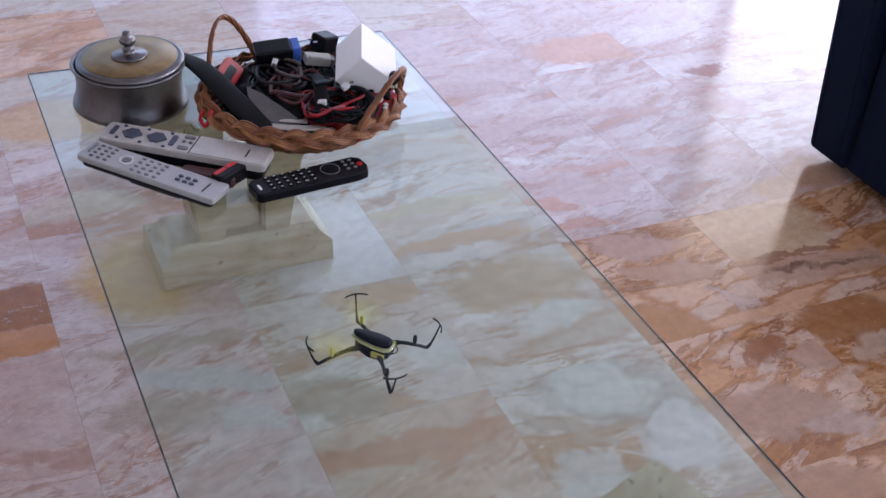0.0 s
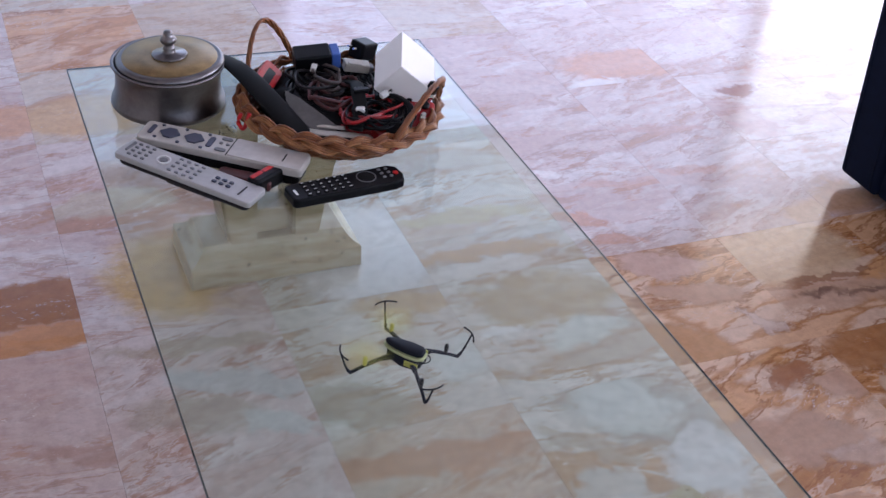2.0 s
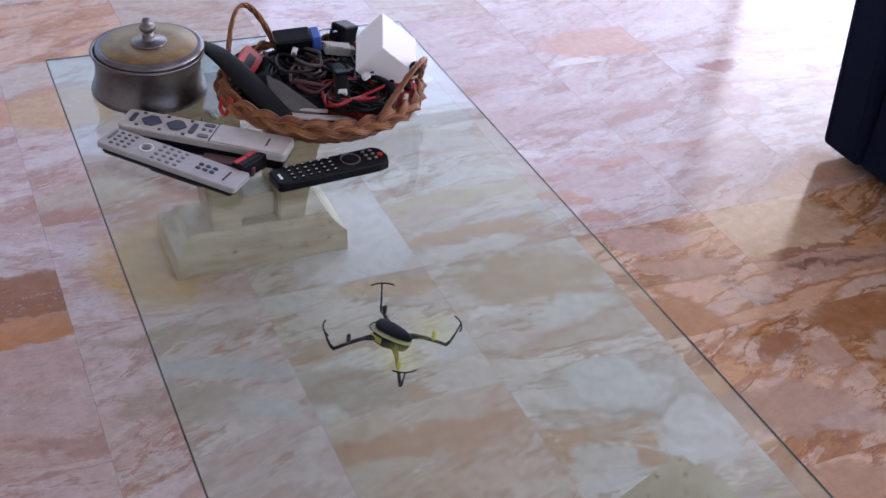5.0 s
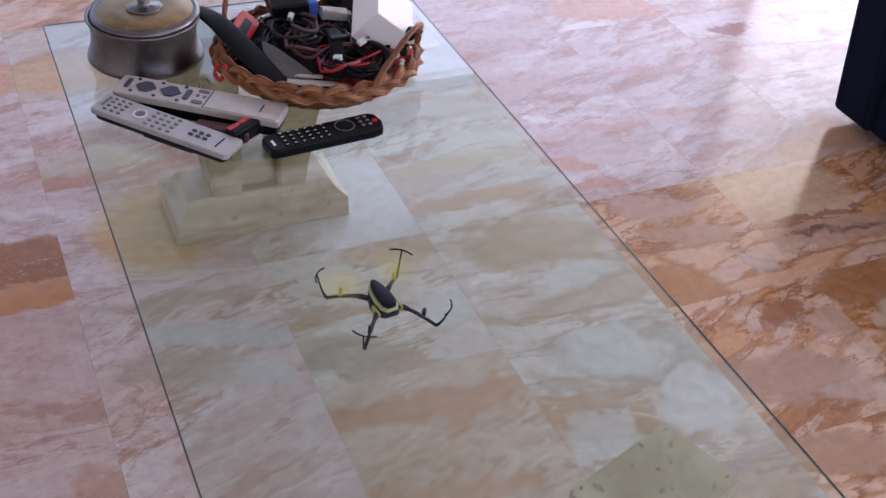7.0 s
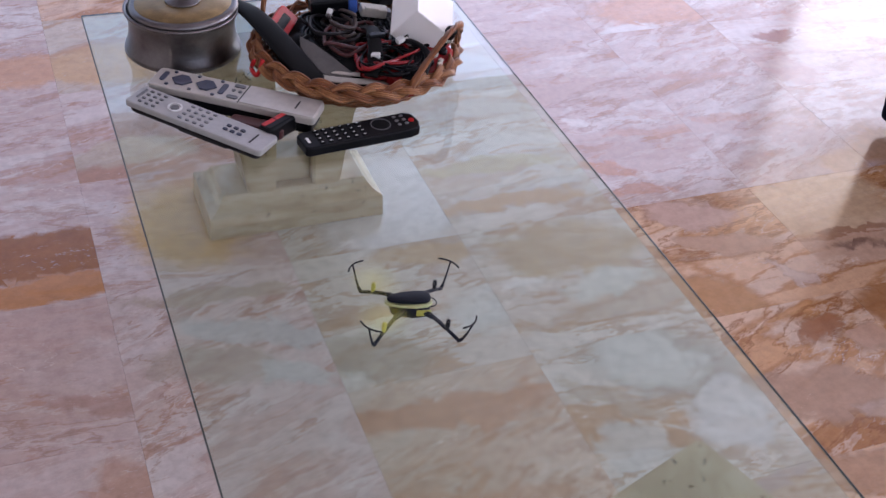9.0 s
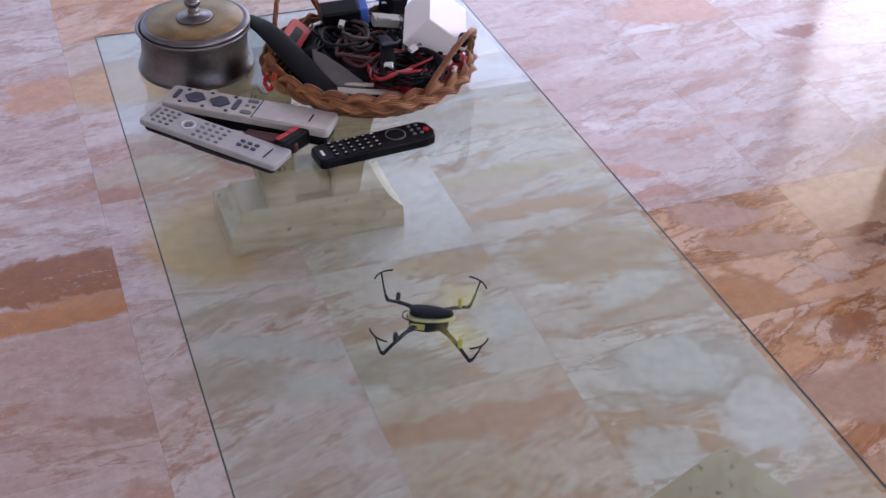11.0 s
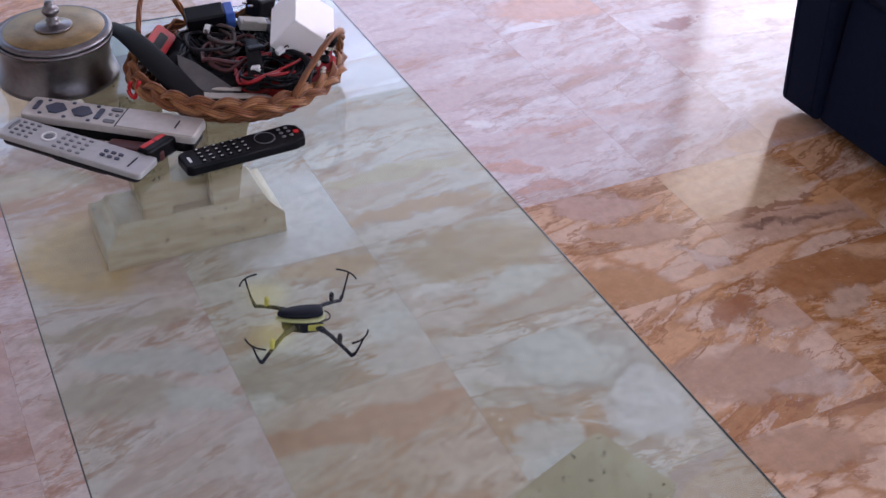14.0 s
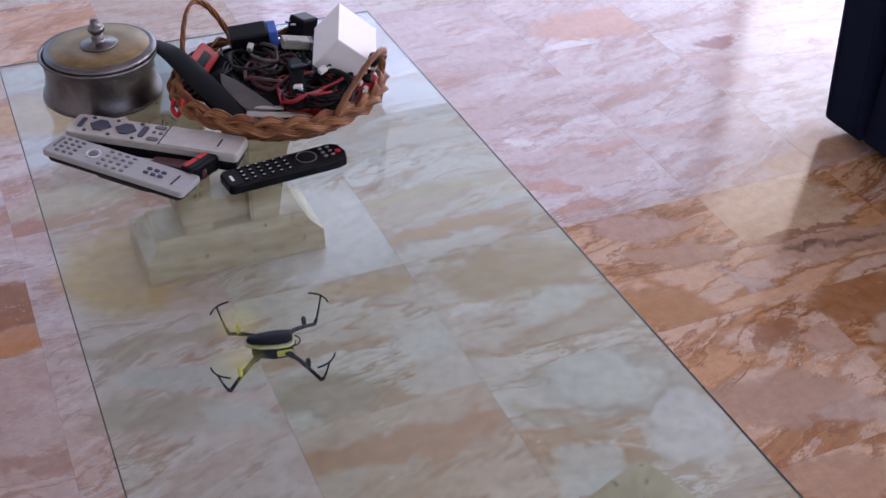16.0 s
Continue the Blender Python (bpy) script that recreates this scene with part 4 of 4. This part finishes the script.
def remote_black():
    t = group_at("remote_control", laid((0.245, 1.309), (0.444, 1.330), 0.428), "black remote control with tiny white marked keys", "remote control", "remote controls on the table")
    part("shell", prism([(-0.094, -0.020), (-0.088, -0.024), (0.075, -0.026), (0.09, -0.022), (0.096, -0.006), (0.093, 0.016), (0.082, 0.024), (-0.088, 0.022), (-0.095, 0.016)], -0.008, 0.008, 0.003, 3), M_BLACK, t)
    top = 0.0085
    part("ring", turned([(0.0155, top - 0.001), (0.0158, top + 0.0006), (0.0145, top + 0.0006), (0.0142, top - 0.001)], 32), M_KEYGREY, t, "grey ring", at=pose(0.035, 0.002, 0))
    part("key", turned([(0, top + 0.0015), (0.012, top + 0.001), (0.0125, top - 0.001)], 24), M_RUBBER, t, at=pose(0.035, 0.002, 0))
    keypad(t, [(-0.066 + 0.0135 * i, 0.016 - 0.0105 * j, 0.0085, 0.006, top) for i in range(6) for j in range(4)], M_RUBBER)
    for i in range(6):
        for j in range(4):
            x, y = -0.066 + 0.0135 * i, 0.016 - 0.0105 * j
            part("mark", box(x - 0.0020, x + 0.0020, y - 0.0008, y + 0.0008, top + 0.0013, top + 0.0016), M_SPOT, t)
    keypad(t, [(0.062 + 0.012 * i, 0.014 - 0.011 * j, 0.006, 0.005, top) for i in range(2) for j in range(3)], M_KEYGREY)
    part("power_key", turned([(0, top + 0.0016), (0.0042, top + 0.0014), (0.0045, top - 0.001)], 18), M_RED, t, "red power key", at=pose(0.084, -0.002, 0))
    part("brand_bar", box(-0.086, -0.082, -0.010, 0.004, 0.008, 0.0084), M_SPOT, t)


remote_upper()
remote_lower()
remote_black()


def red_striped_grip():
    t = group_at("red_striped_holder", laid((0.165, 1.398), (0.238, 1.348), 0.431, 0), "black plastic holder with a red stripe under the remote", "holder")
    part("body", prism(rounded(0.085, 0.024, 0.006), -0.011, 0.006, 0.003), M_WINE, t, "dark wine red bar")
    grip = part("grip", prism(rounded(0.062, 0.024, 0.006), -0.017, 0.010, 0.004), M_BLACK, t, "black rounded grip", at=pose(0.032, 0.003, 0.006, 0, 0, 67))
    for x in (-0.016, 0.010):
        part("stripe", prism(rounded(0.024, 0.008, 0.002), 0.0095, 0.0108, 0.0006), M_RED, grip, "red stripe", at=pose(x, 0.005, 0))


red_striped_grip()


# ---- the sofa ----
def sofa():
    t = group_at("sofa", pose(1.757, 1.702, 0), "dark navy upholstered sofa standing on the marble floor", "sofa")

    def soft(name, x0, x1, y0, y1, z0, z1, r, label=""):
        bm = box(x0, x1, y0, y1, z0, z1, r, 4)
        if name == "armrest":
            # the arms flare outwards a little towards the top
            out = 1 if y0 > -1 else -1
            for v in bm.verts:
                v.co += Vector((-0.06, 0.05 * out, 0)) * (v.co.z - z0)
        return part(name, bm, M_NAVY, t, label, smooth=True)

    # the arms come down to the floor in front of the recessed base; short feet lift it all
    soft("base", 0.012, 0.86, -1.96, -0.12, 0.026, 0.34, 0.012)
    soft("armrest", 0.0, 0.86, -0.125, 0.0, 0.026, 0.60, 0.014)
    soft("armrest", 0.0, 0.86, -2.08, -1.955, 0.026, 0.60, 0.014)
    soft("seat_cushion", -0.012, 0.64, -1.035, -0.130, 0.335, 0.48, 0.045)
    soft("seat_cushion", -0.012, 0.64, -1.950, -1.042, 0.335, 0.48, 0.045)
    soft("backrest", 0.60, 0.88, -1.95, -0.13, 0.33, 0.86, 0.07)
    for y in (-0.018, -0.107):
        part("seam", tube([(-0.001, y, 0.04), (-0.0337, y + 0.027, 0.585)], 0.0025), M_NAVY, t, "stitched seam welt", smooth=True)
    for x in (0.10, 0.78):
        for y in (-0.07, -2.01):
            part("foot", box(x - 0.03, x + 0.03, y - 0.03, y + 0.03, 0.0, 0.03, 0.004), M_BLACK, t, "short black foot")


sofa()


# ---- the drone ----
ARM = 0.044


def drone():
    t = group_at("drone", pose(0.2, 0.73, 0.6), "small black quadcopter drone with yellow trim, hovering", "drone")
    # a dark lens-shaped canopy over a narrower belly, with a lime line between them
    body = part("body", prism([(-0.023, -0.006), (-0.016, -0.0105), (0.0, -0.0160), (0.016, -0.0145), (0.022, -0.007), (0.022, 0.007), (0.016, 0.0145), (0.0, 0.0160), (-0.016, 0.0105), (-0.023, 0.006)], -0.009, 0.0027, 0.0022, 3), M_DRONE, t, at=Matrix.Translation((0, 0, 0.011)) @ Matrix.Diagonal((0.88, 0.90, 0.86, 1)), smooth=True)
    half = [(-0.0290, 0.0025), (-0.0235, 0.0062), (-0.012, 0.0100), (0.004, 0.0120), (0.017, 0.0110), (0.0235, 0.0065)]
    shell = [(x, -y) for x, y in half] + half[::-1]
    part("canopy", prism([(x * 0.95, y * 0.80) for x, y in shell], 0.0058, 0.0134, 0.0028, 3), M_DRONE, body, "dark domed canopy", smooth=True)
    part("trim", prism([(x * 1.02, y * 1.02) for x, y in shell], 0.0026, 0.0059, 0.0006, 1), M_TRIM, body, "pale lime trim line")
    for s in (-1, 1):
        part("panel", box(0.004, 0.021, s * 0.0150 - 0.0015, s * 0.0150 + 0.0015, -0.005, 0.0024, 0.001), M_YELLOW, body, "yellow side panel")
    part("camera_dome", turned([(0.0058, 0), (0.0055, 0.002), (0.004, 0.005), (0, 0.006)], 20), M_CLEAR, body, "clear camera dome", at=pose(0.0195, 0, 0.0, 0, 80, 0), smooth=True)
    part("hoop", tube([(0.022 + 0.008 * math.sin(math.pi * k / 12), 0.0085 * math.cos(math.pi * k / 12), 0.002) for k in range(13)], 0.0007), M_DRONE, body, "thin nose hoop", smooth=True)
    for sx in (-1, 1):
        for sy in (-1, 1):
            ux, uy = sx * 0.7071, sy * 0.7071
            r0 = ARM * 1.4142

            def along(r, z, side=0.0):
                return (ux * r - uy * side, uy * r + ux * side, z)

            arm = part("arm", tube(curve_points([along(0.008, 0.010), along(0.028, 0.009), along(0.045, 0.003), along(r0 - 0.002, -0.004)]), [0.0030] * 8 + [0.0021] * 8 + [0.0018] * 9, sides=8), M_DRONE, t, smooth=True)
            part("guard_post", tube(curve_points([along(r0 - 0.003, -0.004), along(r0 + 0.001, 0.001), along(r0 + 0.005, 0.010), along(r0 + 0.010, 0.0245)]), [0.0018] * 8 + [0.0012] * 8 + [0.0009] * 9, sides=8), M_DRONE, arm, smooth=True)
            part("guard_bar", tube([along(r0 + 0.010 - 0.004 * (k / 6) ** 2, 0.0245, 0.0125 * k / 6) for k in range(-6, 7)], 0.0009, sides=6), M_BLACK, arm, smooth=True)
            rear = sx < 0
            motor = part("motor", turned([(0, -0.005), (0.0019, -0.005), (0.0024, 0.0), (0.0023, 0.0045), (0.0016, 0.006), (0, 0.0065)], 16), M_YELLOW if rear else M_BLACK, arm, "yellow motor pod" if rear else "", at=pose(*along(0.045, 0.009)), smooth=True)
            part("propeller_blur", turned([(0, 0.0), (0.008, 0.0), (0.02, 0.0003), (0.031, 0.0)], 40), M_SPIN_Y if rear else M_SPIN_C, arm, "yellow propeller spinning" if rear else "clear propeller spinning", at=pose(*along(0.045, 0.0185)), smooth=True)
    return t


flyer = drone()


# ---- the floor tiles ----
def tiles():
    d = PITCH_Y
    meshes = {}
    rnd = random.Random(4)
    for j in range(-6, 8):
        for i in range(-5, 14):
            kind = "pink"
            chance = rnd.random()
            if i >= 3 and j < 0:
                kind = "rust"
            elif (i, j) in ((0, 3), (-3, 0)):
                kind = "rust"
            # tiles seen through the glass: paled in colour for its reflections
            elif 0 < i < 3 and j < 2:
                kind = "cream" if (i, j) in ((1, -2), (1, -3)) else "sand"
            elif (i, j) == (0, 2) or chance < 0.08 and j > 2:
                kind = "cream"
            left, right = column(i)
            px = right - left
            key = (kind, round(px, 3))
            if key not in meshes:
                g = 0.00015
                bm = box(-px / 2 + g, px / 2 - g, -d / 2 + g, d / 2 - g, -0.012, 0.0)
                bmesh.ops.bevel(bm, geom=[e for e in bm.edges if e.verts[0].co.z > -0.001 and e.verts[1].co.z > -0.001], offset=0.00015, segments=1, affect="EDGES")
                meshes[key] = mesh_of("tile", bm, {"pink": M_PINK, "sand": M_SAND_VEILED, "rust": M_RUST, "cream": M_CREAM}[kind])
            ob = new("tile", meshes[key])
            ob.parent = floor
            ob.matrix_basis = pose((left + right) / 2, JOINT_Y + d * (j + 0.5), 0)


tiles()


def outer_tiles():
    """The same tiling out to the walls, beyond what is laid piece by piece."""
    p, d, g = PITCH_X, PITCH_Y, 0.0003
    verts, faces = [], []
    for i in range(-11, 21):
        for j in range(-15, 9):
            x, y = JOINT_X + p * i, JOINT_Y + d * j
            if y > FAR or -5 <= i < 14 and (-6 <= j < 8):
                continue
            n = len(verts)
            for z in (-0.012, -0.0005):
                verts += [(x + g, y + g, z), (x + p - g, y + g, z), (x + p - g, y + d - g, z), (x + g, y + d - g, z)]
            faces += [(n + 4, n + 5, n + 6, n + 7), (n, n + 1, n + 5, n + 4), (n + 1, n + 2, n + 6, n + 5), (n + 2, n + 3, n + 7, n + 6), (n + 3, n, n + 4, n + 7)]
    me = bpy.data.meshes.new("outer_tiles")
    me.from_pydata(verts, [], faces)
    me.materials.append(M_PINK)
    ob = new("outer_tiles", me)
    ob.parent = floor
    tagged(ob, kind="stuff")


outer_tiles()


# ---- what moves ----
FLIGHT = [
    (0, 0.208, 0.734, 0.590, -1.8, 0.2, -50.2),
    (0.5, 0.206, 0.734, 0.592, -2.2, -0.9, -47.8),
    (1, 0.198, 0.725, 0.602, -2.0, 0.7, -43.9),
    (1.5, 0.201, 0.733, 0.596, -1.7, 1.1, -42.8),
    (2, 0.201, 0.737, 0.595, -1.4, 1.3, -46.4),
    (2.5, 0.197, 0.736, 0.594, -2.0, 1.5, -55.9),
    (3, 0.198, 0.737, 0.593, -3.1, 0.5, -71.0),
    (3.5, 0.201, 0.739, 0.589, -1.7, 0.7, -105.7),
    (4, 0.198, 0.741, 0.586, 4.2, -2.9, -149.6),
    (4.2, 0.194, 0.739, 0.587, 4.0, -3.9, -163.4),
    (4.7, 0.195, 0.738, 0.589, 3, -2, -208.0),
    (5.25, 0.198, 0.738, 0.591, 1, -1, -268.0),
    (5.8, 0.201, 0.738, 0.594, 0, 1, -330.0),
    (6.3, 0.205, 0.737, 0.595, 0.2, 1.5, -388.6),
    (6.5, 0.210, 0.734, 0.597, 0.5, 0.3, -52.7),
    (7, 0.209, 0.740, 0.590, -1.6, 2.1, -81.8),
    (7.5, 0.206, 0.733, 0.595, -3.3, 2.0, -75.1),
    (8, 0.203, 0.730, 0.600, -2.5, 0.6, -58.6),
    (8.5, 0.203, 0.730, 0.601, -2.2, 0.0, -37.6),
    (9, 0.200, 0.726, 0.605, -2.3, 2.5, -9.0),
    (9.2, 0.202, 0.733, 0.598, -3.0, 3.2, 6.2),
    (9.7, 0.204, 0.735, 0.595, -2, 1, 46.0),
    (10.25, 0.207, 0.737, 0.592, -1, -1, 93.0),
    (10.8, 0.210, 0.738, 0.589, 1, -3, 140.0),
    (11.3, 0.214, 0.738, 0.588, 1.7, -4.0, 186.6),
    (11.5, 0.219, 0.745, 0.584, 0.2, -0.2, -153.7),
    (12, 0.216, 0.733, 0.595, -4.6, 1.8, -94.6),
    (12.5, 0.218, 0.730, 0.595, -2.0, 0.8, -43.6),
    (13, 0.217, 0.718, 0.607, -0.8, 1.0, -12.4),
    (13.5, 0.218, 0.722, 0.601, -1.5, 0.0, -15.7),
    (14, 0.219, 0.719, 0.603, -0.6, 1.8, -14.2),
    (14.5, 0.221, 0.729, 0.599, -0.2, -0.8, -14.7),
    (15, 0.216, 0.727, 0.602, -0.2, -0.4, -13.8),
    (15.5, 0.208, 0.736, 0.598, 1.0, -0.5, -13.3),
    (16, 0.155, 0.744, 0.600, -1.4, -2.7, -14.5),
]


def motions():
    walk(flyer, [(t, pose(x, y, z, rx, ry, rz)) for t, x, y, z, rx, ry, rz in FLIGHT])


motions()
